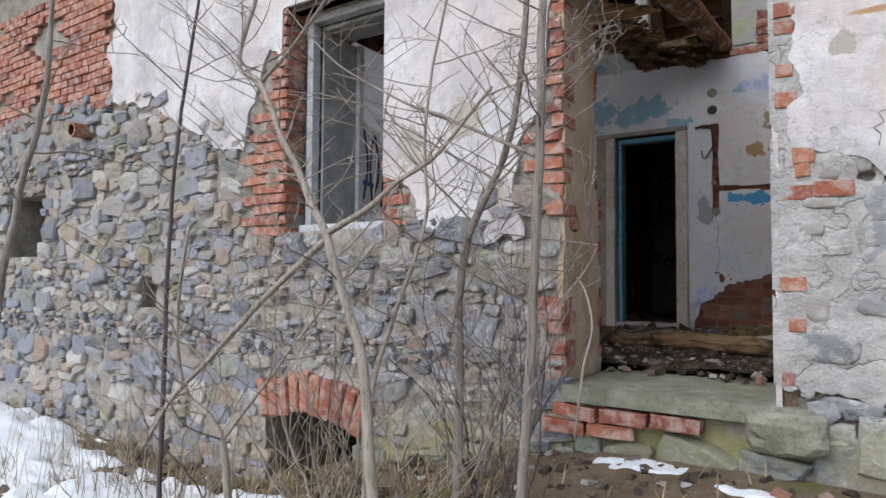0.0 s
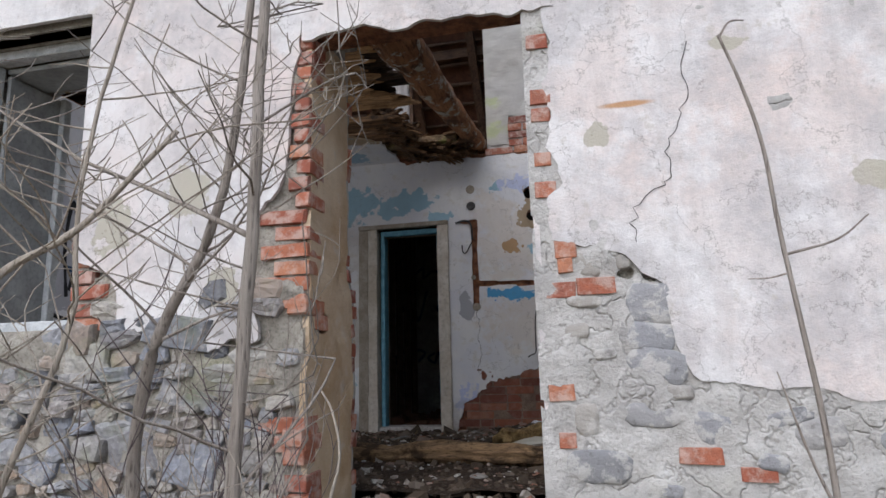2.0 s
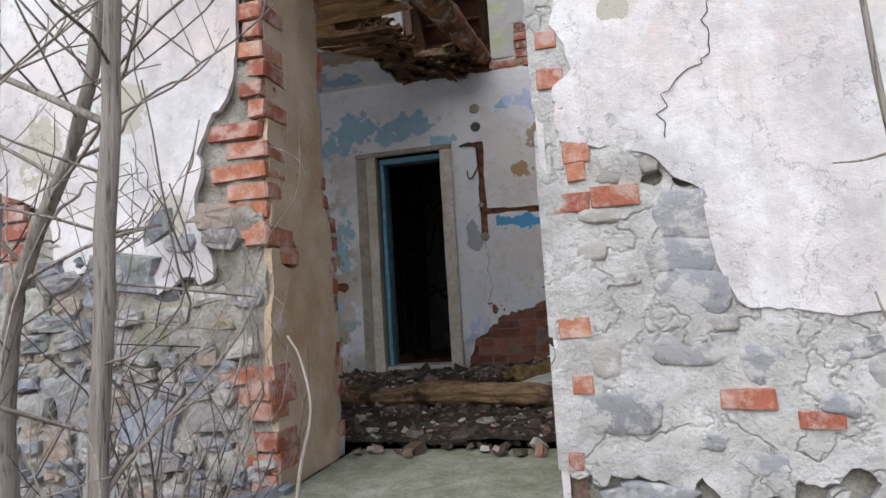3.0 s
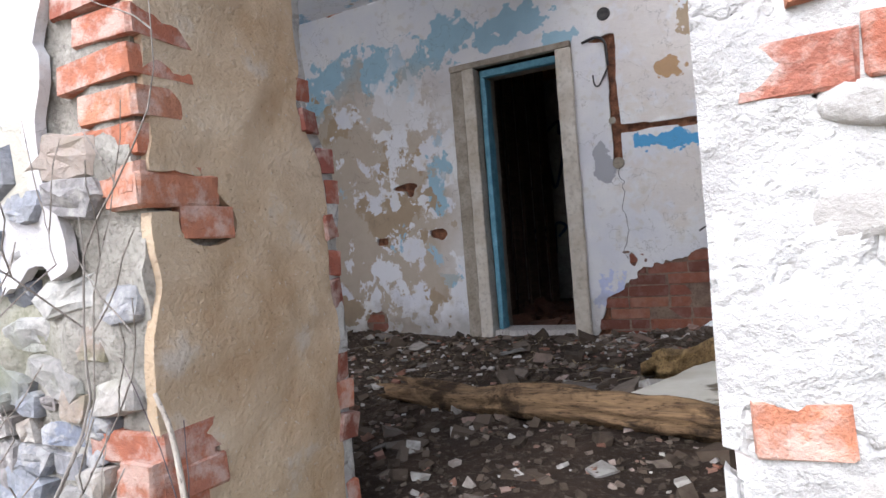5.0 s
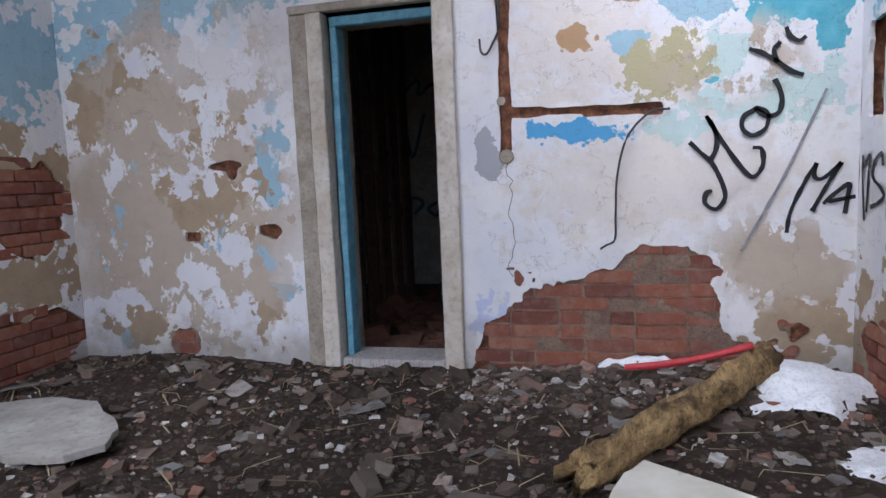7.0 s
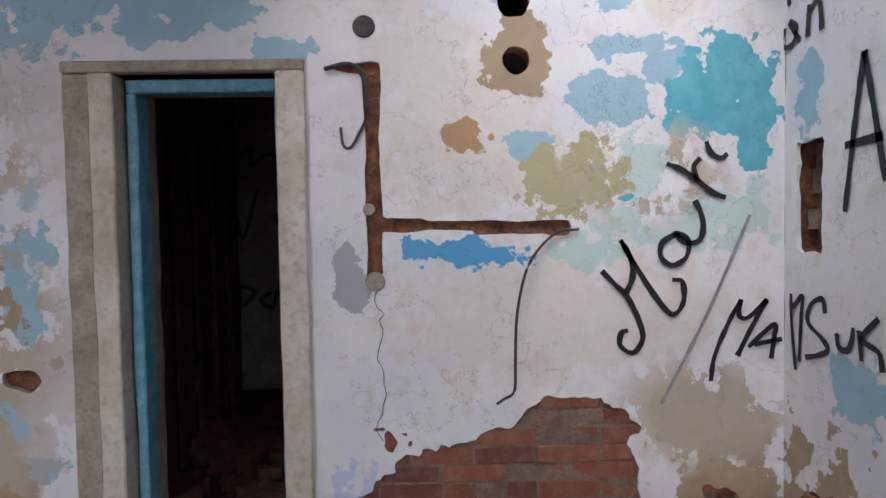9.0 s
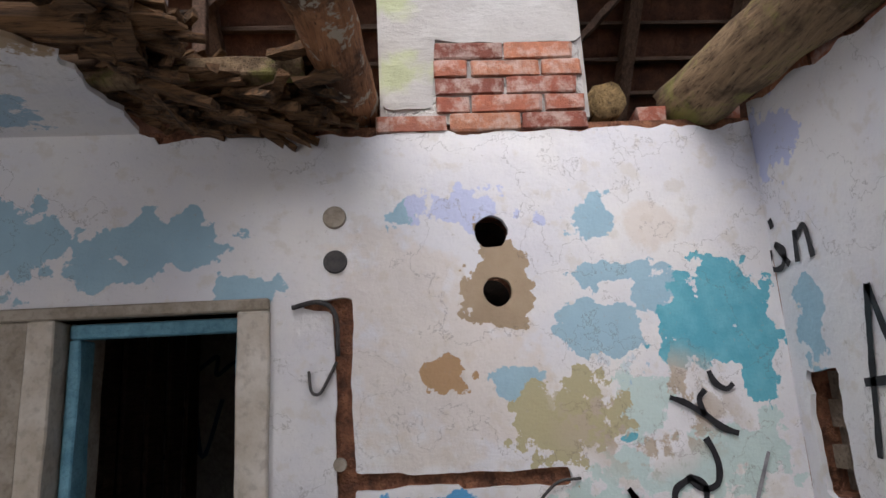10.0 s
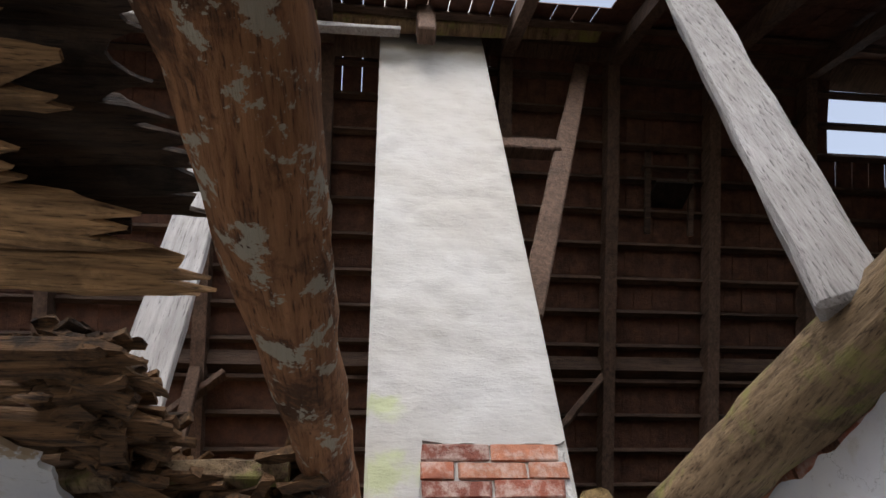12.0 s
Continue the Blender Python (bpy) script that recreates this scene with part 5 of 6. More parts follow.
wire("red_pipe", [(0.58, 6.82, 0.1), (0.8, 6.84, 0.125), (1.0, 6.82, 0.18), (1.16, 6.8, 0.235)], 0.02, REDPIPE, "bent red plastic pipe lying across the beam", "pipe")


def slab(name, outline, z, thick, material, label, category, tilt=(0, 0)):
    rough = []
    for k, (x, y) in enumerate(outline):
        p, q = outline[k], outline[(k + 1) % len(outline)]
        for t in (0.0, 0.22, 0.45, 0.7):
            rough.append((p[0] + (q[0] - p[0]) * t + 0.018 * fbm(k * 1.7 + t * 3, 4, z), p[1] + (q[1] - p[1]) * t + 0.018 * fbm(k * 1.7 + t * 3, 9, z)))
    outline = rough
    n = len(outline)
    cx, cy = sum(p[0] for p in outline) / n, sum(p[1] for p in outline) / n
    verts = [(x, y, z + (x - cx) * tilt[0] + (y - cy) * tilt[1] + d) for d in (0, thick) for x, y in outline]
    faces = [tuple(reversed(range(n))), tuple(range(n, 2 * n))] + [(i, (i + 1) % n, n + (i + 1) % n, n + i) for i in range(n)]
    return tagged(new(name, mesh_of(name, verts, faces, material)), label, category)


slab("white_board", [(0.3, 5.2), (0.62, 5.08), (0.82, 5.2), (1.08, 5.5), (0.9, 5.66), (0.6, 5.86), (0.52, 5.7), (0.42, 5.45)], 0.04, 0.02, BOARD, "broken white board with peeling paint on the floor", "board", (0.03, 0.02))
slab("stone_slab", [(-2.5, 6.1), (-2.25, 6.2), (-1.95, 6.17), (-1.6, 5.9), (-1.5, 5.72), (-1.6, 5.6), (-1.82, 5.55), (-2.2, 5.7)], 0.02, 0.03, SLAB, "large flat grey slab on the dirt floor", "slab", (0.02, 0.02))


def snow_heap(x0, x1, y0, y1, h, base, label, seed):
    n = 30
    verts, faces = [], []
    for i in range(n + 1):
        for j in range(n + 1):
            x, y = x0 + (x1 - x0) * i / n, y0 + (y1 - y0) * j / n
            e = 1 - math.hypot(2 * i / n - 1, 2 * j / n - 1) + 0.45 * fbm(x * 4, y * 5, seed)
            verts.append((x, y, base(x, y) + max(-0.03, min(h, h * 2.2 * e)) + 0.01 * fbm(x * 9, y * 9, 2)))
    for i in range(n):
        for j in range(n):
            a = i * (n + 1) + j
            faces.append((a, a + n + 1, a + n + 2, a + 1))
    tagged(new("snow_patch", mesh_of("snow_patch", verts, faces, SNOW, True)), label, "snow")


snow_heap(1.05, 1.7, 6.5, 7.1, 0.065, floor_z, "small heap of white snow by the wall", 1)
snow_heap(1.3, 1.66, 5.9, 6.3, 0.02, floor_z, "thin melting snow on rubble", 2)
snow_heap(0.45, 0.85, 6.95, 7.08, 0.05, floor_z, "little snow beside the bare bricks", 4)
snow_heap(0.02, 0.5, 3.24, 3.4, 0.012, ground_z, "thin strip of snow below the door sill", 3)
snow_heap(0.62, 0.98, 3.12, 3.25, 0.012, ground_z, "thin strip of snow on the soil", 6)
snow_heap(-3.9, -1.3, 1.9, 3.1, 0.1, ground_z, "bank of melting snow below the stone wall", 5)
snow_heap(-7.5, -3.6, 2.2, 3.4, 0.1, ground_z, "bank of old snow along the wall", 7)


# ---- rubble ----
def shard_mesh(seed):
    rng = random.Random(seed)
    n = rng.randrange(4, 7)
    pts = [((0.5 + rng.uniform(-0.15, 0.15)) * math.cos(2 * math.pi * (k + rng.uniform(-0.25, 0.25)) / n), (0.5 + rng.uniform(-0.15, 0.15)) * math.sin(2 * math.pi * (k + rng.uniform(-0.25, 0.25)) / n)) for k in range(n)]
    verts = [(x, y, z) for z in (0.0, 0.07) for x, y in pts]
    faces = [tuple(reversed(range(n))), tuple(range(n, 2 * n))] + [(i, (i + 1) % n, n + (i + 1) % n, n + i) for i in range(n)]
    return mesh_of("slate_shard", verts, faces, SHARD)


SHARDS = [shard_mesh(k) for k in range(9)]
rng = random.Random(21)
for k in range(150):
    x, y, s = rng.uniform(-2.7, 1.6), rng.uniform(4.4, 7.0), rng.choice((0.08, 0.1, 0.13, 0.17, 0.24))
    if -0.9 < x < 1.7 and 4.7 < y < 5.5 or 0.3 < x < 1.1 and 5.0 < y < 5.9:
        continue
    ob = new("slate_shard", SHARDS[rng.randrange(9)])
    ob.matrix_basis = Matrix.Translation((x, y, floor_z(x, y) + 0.004)) @ Euler((rng.gauss(0, 0.12), rng.gauss(0, 0.12), rng.uniform(0, 6.28))).to_matrix().to_4x4() @ Matrix.Diagonal((s, s * rng.uniform(0.6, 1), s * 0.9 if s < 0.15 else 0.1, 1))
    tagged(ob, "flat broken grey slate shard on the dirt floor", "shard", "slate shards on the floor")


def scatter(name, count, place, sizes, material, label, seed, flatness=0.5):
    rng = random.Random(seed)
    v, f = [], []
    for k in range(count):
        x, y, z = place(rng)
        s = rng.uniform(*sizes) * (1 if rng.random() < 0.85 else 1.8)
        m = Euler((rng.gauss(0, 0.3), rng.gauss(0, 0.3), rng.uniform(0, 6.28))).to_matrix()
        i = len(v)
        for a in (-1, 1):
            for b, c in ((-1, -1), (1, -1), (1, 1), (-1, 1)):
                q = Vector((b * s * rng.uniform(0.5, 1), c * s * rng.uniform(0.4, 0.8), a * s * flatness * rng.uniform(0.4, 1)))
                v.append(Vector((x, y, z + s * 0.15)) + m @ q)
        f += [tuple(i + c for c in q) for q in ((3, 2, 1, 0), (4, 5, 6, 7), (0, 1, 5, 4), (1, 2, 6, 5), (2, 3, 7, 6), (3, 0, 4, 7))]
    return tagged(new(name, mesh_of(name, v, f, material)), label, "rubble", kind="stuff")


def on_floor(r):
    x, y = r.uniform(-2.8, 1.65), r.uniform(4.2, 7.06)
    if r.random() < 0.35:
        y = 7.05 - abs(r.gauss(0, 0.3))
        x = r.uniform(-0.2, 1.6)
    return x, y, floor_z(x, y)


scatter("floor_rubble", 8500, on_floor, (0.004, 0.02), RUBBLE, "crumbs of plaster, brick and stone on the floor", 31)
scatter("floor_rubble_coarse", 420, on_floor, (0.025, 0.05), RUBBLE, "coarse lumps of plaster and brick on the floor", 32)
# Bricks take the dark tile colour to show the back room's shade.
scatter("back_room_rubble", 350, lambda r: (lambda x, y: (x, y, -0.06))(r.uniform(-1.3, 0.4), r.uniform(7.45, 9.8)), (0.03, 0.1), TILE, "broken bricks heaped in the back room", 33)
scatter("sill_rubble", 60, lambda r: (r.uniform(-0.1, 0.75), r.uniform(4.0, 4.4), -0.045), (0.01, 0.035), RUBBLE, "stones lying inside the door sill", 34)
scatter("yard_rubble", 900, lambda r: (lambda x, y: (x, y, ground_z(x, y)))(r.uniform(-4, 3), 3.4 - abs(r.gauss(0, 0.7))), (0.008, 0.035), RUBBLE, "stones and crumbs on the soil at the wall foot", 35)


def straws(name, count, place, length, material, label, seed, lean=0.5, width=0.004):
    rng = random.Random(seed)
    v, f = [], []
    for k in range(count):
        p = Vector(place(rng))
        a, l = rng.uniform(0, 6.28), rng.uniform(*length)
        d = Vector((math.cos(a) * lean, math.sin(a) * lean, 1 if lean < 1 else 0.12)).normalized() * l
        s = Vector((-math.sin(a), math.cos(a), 0)) * width
        bow = Vector((0, 0, -0.25 * l * lean))
        i = len(v)
        v += [p - s, p + s, p + d * 0.6 + s * 0.7, p + d * 0.6 - s * 0.7, p + d + bow]
        f += [(i, i + 1, i + 2, i + 3), (i + 3, i + 2, i + 4)]
    return tagged(new(name, mesh_of(name, v, f, material)), label, "grass", kind="stuff")


straws("dead_grass", 2600, lambda r: (lambda x, y: (x, y, ground_z(x, y) - 0.01))(r.uniform(-6, -0.2) if r.random() < 0.93 else r.uniform(-0.2, 3), 3.35 - abs(r.gauss(0, 0.9))), (0.05, 0.22), GRASS, "sparse dead grass along the wall foot", 41, 0.7)
straws("weed_stalks", 260, lambda r: (lambda x, y: (x, y, ground_z(x, y)))(r.uniform(-4.5, -1.2), r.uniform(2.3, 3.4)), (0.2, 0.7), GRASS, "dry weed stalks before the stone wall", 42, 0.3, 0.0025)
straws("floor_sticks", 160, lambda r: (lambda x, y: (x, y, floor_z(x, y) + 0.015))(r.uniform(-2.6, 1.6), r.uniform(5.6, 7.0)), (0.08, 0.35), GRASS, "dry twigs and straw on the floor", 43, 3.0)

# ---- bare saplings before the house ----
def grow(rng, start, way, length, r, depth, out, lift=0.25):
    """One branch with its side twigs; out collects (points, r0, r1)."""
    n = max(4, int(length / 0.07))
    pts, p, d = [Vector(start)], Vector(start), Vector(way).normalized()
    for i in range(n):
        d = (d + Vector((rng.gauss(0, 0.13), rng.gauss(0, 0.13), rng.gauss(0.02, 0.1)))).normalized()
        p = p + d * (length / n)
        p.y = min(p.y, 3.36)
        edge = 0.5 if p.y < 2.5 else 0.05
        if p.x > edge and p.y > 0.9:
            p.x = edge - (p.x - edge) * 0.2
        if p.y < 1.62 and p.x > -0.4:
            p.y = 1.62
        pts.append(p.copy())
    out.append((pts, r, r * 0.35))
    if depth <= 0:
        return
    for i in range(2, n, 2):
        if rng.random() < 0.62:
            a = rng.uniform(0, 6.28)
            side = Vector((math.cos(a), math.sin(a) * 0.8, lift + rng.uniform(-0.1, 0.5)))
            grow(rng, pts[i], (d * 0.5 + side).normalized(), length * rng.uniform(0.22, 0.5), r * (1 - 0.6 * i / n) * 0.55, depth - 1, out, lift)


def sapling(label, stems, seed, material, twig=0.6, dens=0.5, depth=2, low=0.25):
    """stems: (control points, r0, r1)."""
    rng = random.Random(seed)
    root = thing("sapling", label, "sapling", "bare saplings before the house", at=stems[0][0][0])
    for ctrl, r0, r1 in stems:
        pts = curve_points(ctrl, 7)
        pts = [p + Vector((0.006 * fbm(p.z * 5, 1, seed), 0.006 * fbm(p.z * 5, 9, seed), 0)) for p in pts]
        v, f = tube(pts, r0, r1, 9, 0.12)
        trunk = part_mesh("trunk", mesh_of("trunk", v, f, material, True), root)
        for i, p in enumerate(pts[2:-1]):
            t = i / len(pts)
            if t < low or rng.random() > dens:
                continue
            a = rng.uniform(0, 6.28)
            out = []
            r = (r0 + (r1 - r0) * t) * rng.uniform(0.14, 0.32)
            grow(rng, p, (math.cos(a), math.sin(a) * 0.7, rng.uniform(0.1, 0.8)), twig * rng.uniform(0.4, 1.2), max(0.0028, r), depth, out)
            bv, bf = [], []
            for q, a0, a1 in out:
                tv, tf = tube(q, max(0.0018, a0), max(0.0011, a1), 4 if a0 < 0.004 else 5, 0.0, 1.0, False)
                bf += [tuple(len(bv) + c for c in face) for face in tf]
                bv += tv
            part_mesh("branch", mesh_of("branch", bv, bf, material, True), root)
    return root


def gz(x, y):
    return (x, y, ground_z(x, y) - 0.05)


sapling("straight grey sapling with thin side twigs", [([gz(0.2, 2.2), (0.24, 2.22, 0.0), (0.27, 2.24, 0.72), (0.28, 2.26, 1.4), (0.31, 2.28, 2.4), (0.32, 2.3, 3.3)], 0.0185, 0.011)], 3, BARK, 0.7, 0.85, 2, 0.15)
sapling("crooked grey sapling leaning into its neighbour", [([gz(-0.18, 2.45), (-0.16, 2.45, 0.0), (-0.15, 2.43, 0.45), (-0.07, 2.4, 0.7), (0.06, 2.39, 0.93), (0.13, 2.39, 1.22), (0.16, 2.42, 1.9), (0.12, 2.45, 2.8)], 0.02, 0.009)], 8, BARK, 0.75, 0.85, 2, 0.3)
sapling("pale dry sapling forking in front of the window", [([gz(-0.1, 1.85), (-0.12, 1.88, -0.3), (-0.16, 1.9, -0.05), (-0.19, 1.9, 0.21), (-0.23, 1.9, 0.32), (-0.3, 1.9, 0.48), (-0.36, 1.9, 0.64), (-0.43, 1.9, 0.74), (-0.49, 1.9, 0.85), (-0.59, 1.9, 1.0), (-0.71, 1.9, 1.22), (-0.86, 1.92, 1.33), (-0.8, 1.95, 1.6), (-0.7, 1.97, 2.0)], 0.021, 0.007),
    ([(-0.36, 1.9, 0.64), (-0.21, 1.93, 0.72), (-0.11, 1.97, 0.81), (0.02, 2.0, 0.89), (0.2, 2.05, 1.1)], 0.012, 0.005), ([(-0.36, 1.9, 0.62), (-0.68, 1.9, 0.4), (-0.95, 1.88, 0.17), (-1.13, 1.85, 0.01), (-1.25, 1.8, -0.2)], 0.013, 0.008),
    ([(-0.71, 1.9, 1.22), (-0.6, 1.95, 1.35), (-0.45, 2.0, 1.55), (-0.3, 2.05, 1.85)], 0.008, 0.004)], 12, BARK_PALE, 0.65, 0.6, 2, 0.3)
sapling("pale forked sapling bending over the slope", [([gz(-0.8, 1.9), (-0.86, 1.9, -0.23), (-0.94, 1.9, -0.07), (-1.13, 1.9, 0.04), (-1.22, 1.92, 0.3), (-1.2, 1.95, 0.7)], 0.016, 0.007), ([(-0.9, 1.9, -0.15), (-0.7, 1.95, 0.1), (-0.55, 2.0, 0.3), (-0.3, 2.1, 0.62)], 0.008, 0.004)], 17, BARK_PALE, 0.6, 0.7, 2, 0.2)
sapling("pale thin sapling rising past the window sill", [([gz(-0.35, 2.1), (-0.33, 2.1, 0.0), (-0.22, 2.1, 0.35), (-0.1, 2.12, 0.7), (-0.12, 2.15, 1.1), (-0.02, 2.2, 1.7)], 0.011, 0.004)], 37, BARK_PALE, 0.7, 0.8, 2, 0.1)
sapling("thin dark sapling before the stone wall", [([gz(-1.2, 1.84), (-1.18, 1.84, 0.0), (-1.17, 1.84, 0.55), (-1.15, 1.86, 1.1), (-1.07, 1.88, 1.6), (-1.0, 1.9, 2.2)], 0.011, 0.005)], 23, BARK_DARK, 0.5, 0.4, 1, 0.35)
sapling("grey sapling at the end of the stone wall", [([gz(-1.95, 1.5), (-1.9, 1.52, 0.2), (-1.82, 1.56, 0.8), (-1.7, 1.6, 1.3), (-1.66, 1.6, 2.0)], 0.02, 0.009)], 29, BARK, 0.6, 0.4, 2, 0.35)
sapling("long thin branch crossing between the stems", [([(0.27, 2.26, 0.9), (-0.1, 2.4, 1.08), (-0.57, 2.57, 1.3), (-1.1, 2.7, 1.62), (-1.5, 2.75, 2.0)], 0.008, 0.003)], 31, BARK, 0.4, 0.6, 2, 0.05)


def shrub(label, x, y, count, height, spread, seed, material):
    rng = random.Random(seed)
    root = thing("shrub", label, "shrub", at=gz(x, y))
    for k in range(count):
        a = rng.uniform(0, 6.28)
        b = Vector(gz(x + rng.gauss(0, 0.1), y + rng.gauss(0, 0.08)))
        out = []
        grow(rng, b, (math.cos(a) * spread, math.sin(a) * spread * 0.6, 1.0), height * rng.uniform(0.5, 1.1), rng.uniform(0.003, 0.0075), 2, out, 0.5)
        bv, bf = [], []
        for q, a0, a1 in out:
            tv, tf = tube(q, max(0.0018, a0), max(0.0011, a1), 4, 0.0, 1.0, False)
            bf += [tuple(len(bv) + c for c in face) for face in tf]
            bv += tv
        part_mesh("stem", mesh_of("stem", bv, bf, material, True), root)


shrub("tangled purplish shrub by the door jamb", -0.05, 2.55, 11, 1.35, 0.28, 51, BARK_DARK)
shrub("thin reddish whips against the door jamb", -0.45, 3.05, 12, 1.5, 0.2, 52, BARK)
shrub("pale tangled brush before the cellar vent", -0.55, 2.2, 15, 1.4, 0.5, 53, BARK_PALE)
shrub("dry brush on the slope by the wall", -1.6, 2.3, 12, 1.0, 0.5, 54, BARK)
shrub("dry brush at the foot of the stone wall", -2.9, 2.7, 10, 1.1, 0.4, 55, BARK)


def build_twig():
    root = thing("sapling", "single thin whip before the white plaster", "sapling", "bare saplings before the house", at=gz(1.62, 2.7))
    for ctrl, r0, r1 in (([gz(1.62, 2.7), (1.605, 2.7, 0.15), (1.595, 2.7, 0.43), (1.575, 2.7, 0.65), (1.55, 2.7, 0.92), (1.535, 2.7, 1.15), (1.5, 2.7, 1.33), (1.455, 2.7, 1.49)], 0.009, 0.004), ([(1.56, 2.7, 0.85), (1.68, 2.69, 0.88), (1.76, 2.69, 0.94)], 0.004, 0.002), ([(1.558, 2.7, 0.8), (1.51, 2.7, 0.79), (1.46, 2.7, 0.79)], 0.003, 0.0015), ([(1.605, 2.7, 0.2), (1.55, 2.69, 0.35), (1.5, 2.69, 0.55)], 0.005, 0.002), ([(1.455, 2.7, 1.48), (1.49, 2.71, 1.53), (1.53, 2.71, 1.53)], 0.004, 0.002)):
        v, f = tube(curve_points(ctrl, 6), r0, r1, 6)
        part_mesh("stem" if r0 > 0.008 else "twig", mesh_of("stem", v, f, BARK, True), root)


build_twig()
v, f = tube(curve_points([(-0.02, 3.3, -0.3), (0.02, 3.32, 0.05), (0.06, 3.34, 0.25), (0.02, 3.36, 0.42), (-0.03, 3.37, 0.5)], 6), 0.008, 0.004, 6)
tagged(new("bent_whip", mesh_of("bent_whip", v, f, BARK_PALE, True)), "pale bent whip hanging before the door sill", "branch")

# ---- bricks and stones of the walls ----
rng = random.Random(77)


def brick_run(parent, inside, x0, x1, z0, z1, y, skip=0.0, depth=0.5):
    """Courses of bricks in a wall across y, kept where inside(x, z) > 0."""
    row = 0
    z = z0
    while z < z1:
        x = x0 - 0.134 * (row % 2)
        while x < x1:
            half = rng.random() < 0.15
            l = 0.133 if half else 0.265
            if inside(x + l / 2, z + 0.037) > 0 and rng.random() >= skip:
                me = HALVES_IN[rng.randrange(3)] if half else BRICKS_IN[rng.randrange(6)]
                lay(me, parent, x + l / 2, y + rng.uniform(-0.006, 0.006), z + 0.037, rng.gauss(0, 0.6), rng.gauss(0, 0.5), rng.gauss(0, 0.8), (1, depth, 1))
            x += l
        z += 0.0755
        row += 1


# bare patch of the spine wall and smaller ones
structure("back_joint", boxes((-0.15, 1.4, BY - 0.012, BY - 0.001, -0.1, 0.78), (-2.25, -1.95, BY - 0.012, BY - 0.001, -0.1, 0.2)), JOINT, "mortar bed behind the bare bricks")
brick_run(back, lambda x, z: 0.06 + blob(x, z, [(0.36, 0.22, 0.46, 0.4), (0.82, 0.34, 0.42, 0.4), (0.55, 0.1, 0.8, 0.42)]), -0.15, 1.3, -0.05, 0.75, BY + 0.014)
brick_run(back, lambda x, z: blob(x, z, [(-2.1, 0.07, 0.2, 0.16)]), -2.3, -1.9, -0.05, 0.2, BY + 0.014)
# side walls: bricks run along y
for wall, x, spots in ((left, LX - 0.03, [(6.75, 1.0, 0.36, 0.32), (6.6, 0.15, 0.55, 0.24)]), (right, RX + 0.03, [(6.45, 0.12, 0.55, 0.28)])):
    for row in range(18):
        z = -0.05 + row * 0.0755
        y = 5.9 - 0.13 * (row % 2)
        while y < 7.05:
            if blob(y + 0.13, z + 0.037, spots) > 0:
                lay(BRICKS_IN[rng.randrange(6)], wall, x, y + 0.13, z + 0.037, 0, 0, 90 + rng.gauss(0, 0.6), (1, 0.5, 1))
            y += 0.265
# bricks of the top courses over the side wall
for k in range(10):
    lay(BRICKS[rng.randrange(6)], right, RX + 0.075, 4.4 + k * 0.27, TOP + 0.03 - 0.05 * (7.1 - 4.4 - k * 0.27), 0, rng.gauss(0, 2), 90 + rng.gauss(0, 2), (1, 1, 1))
for x in (1.3, 1.62, -0.05):
    lay(HALVES[0], back, x, 7.2, TOP + 0.02, 0, 0, rng.gauss(0, 12))

# front wall: window jambs, doorway jambs, exposed brickwork at the far end
def jamb(cx, z0, z1, width, side, deep):
    z, k = z0, 0
    while z < z1:
        w = width(z) * (1.0 if k % 2 else 0.72)
        if w > 0.04:
            s = w / 0.255
            lay(BRICKS[rng.randrange(6)], front, cx + side * (w / 2 - rng.uniform(0.0, 0.02)), YF - 0.012 + deep / 2 - 0.034, z + 0.035, rng.gauss(0, 1), rng.gauss(0, 1), rng.gauss(0, 1.5), (s, deep / 0.12, 0.98))
        z += 0.0765
        k += 1


jamb(WX0, WZ0 - 0.02, WZ1, lambda z: 0.46 if z < 1.45 else 0.46 - 0.6 * min(0.55, z - 1.45), -1, 0.2)
jamb(WX1, WZ0 - 0.02, 1.2, lambda z: 0.3 if z < 0.95 else 0.12, 1, 0.2)
jamb(DX0 - 0.012, 0.85, 2.14, lambda z: 0.23 if z < 1.25 else 0.1, -1, 0.16)
jamb(DX0 - 0.012, -0.06, 0.12, lambda z: 0.14, -1, 0.16)
jamb(DX0 - 0.012, 0.25, 0.4, lambda z: 0.22, -1, 0.16)
for x, z, l, h in ((0.974, 1.039, 0.085, 0.07), (0.968, 0.972, 0.06, 0.06), (0.945, 0.875, 0.12, 0.06), (1.08, 0.886, 0.15, 0.07), (0.925, 0.477, 0.1, 0.066), (0.938, 0.3, 0.065, 0.06), (1.411, 0.243, 0.15, 0.06), (0.908, 1.29, 0.085, 0.066), (0.91, 1.696, 0.09, 0.067), (0.905, 1.615, 0.08, 0.06), (0.905, 1.42, 0.07, 0.06), (0.905, 1.95, 0.09, 0.066), (0.9, 0.06, 0.05, 0.06), (1.6, 0.18, 0.12, 0.05)):
    lay(BRICKS[rng.randrange(6)], front, x, YF - 0.022 + rng.uniform(-0.004, 0.003), z, rng.gauss(0, 1.5), rng.gauss(0, 2), rng.gauss(0, 1.5), (l / 0.255, 0.5, h / 0.066))
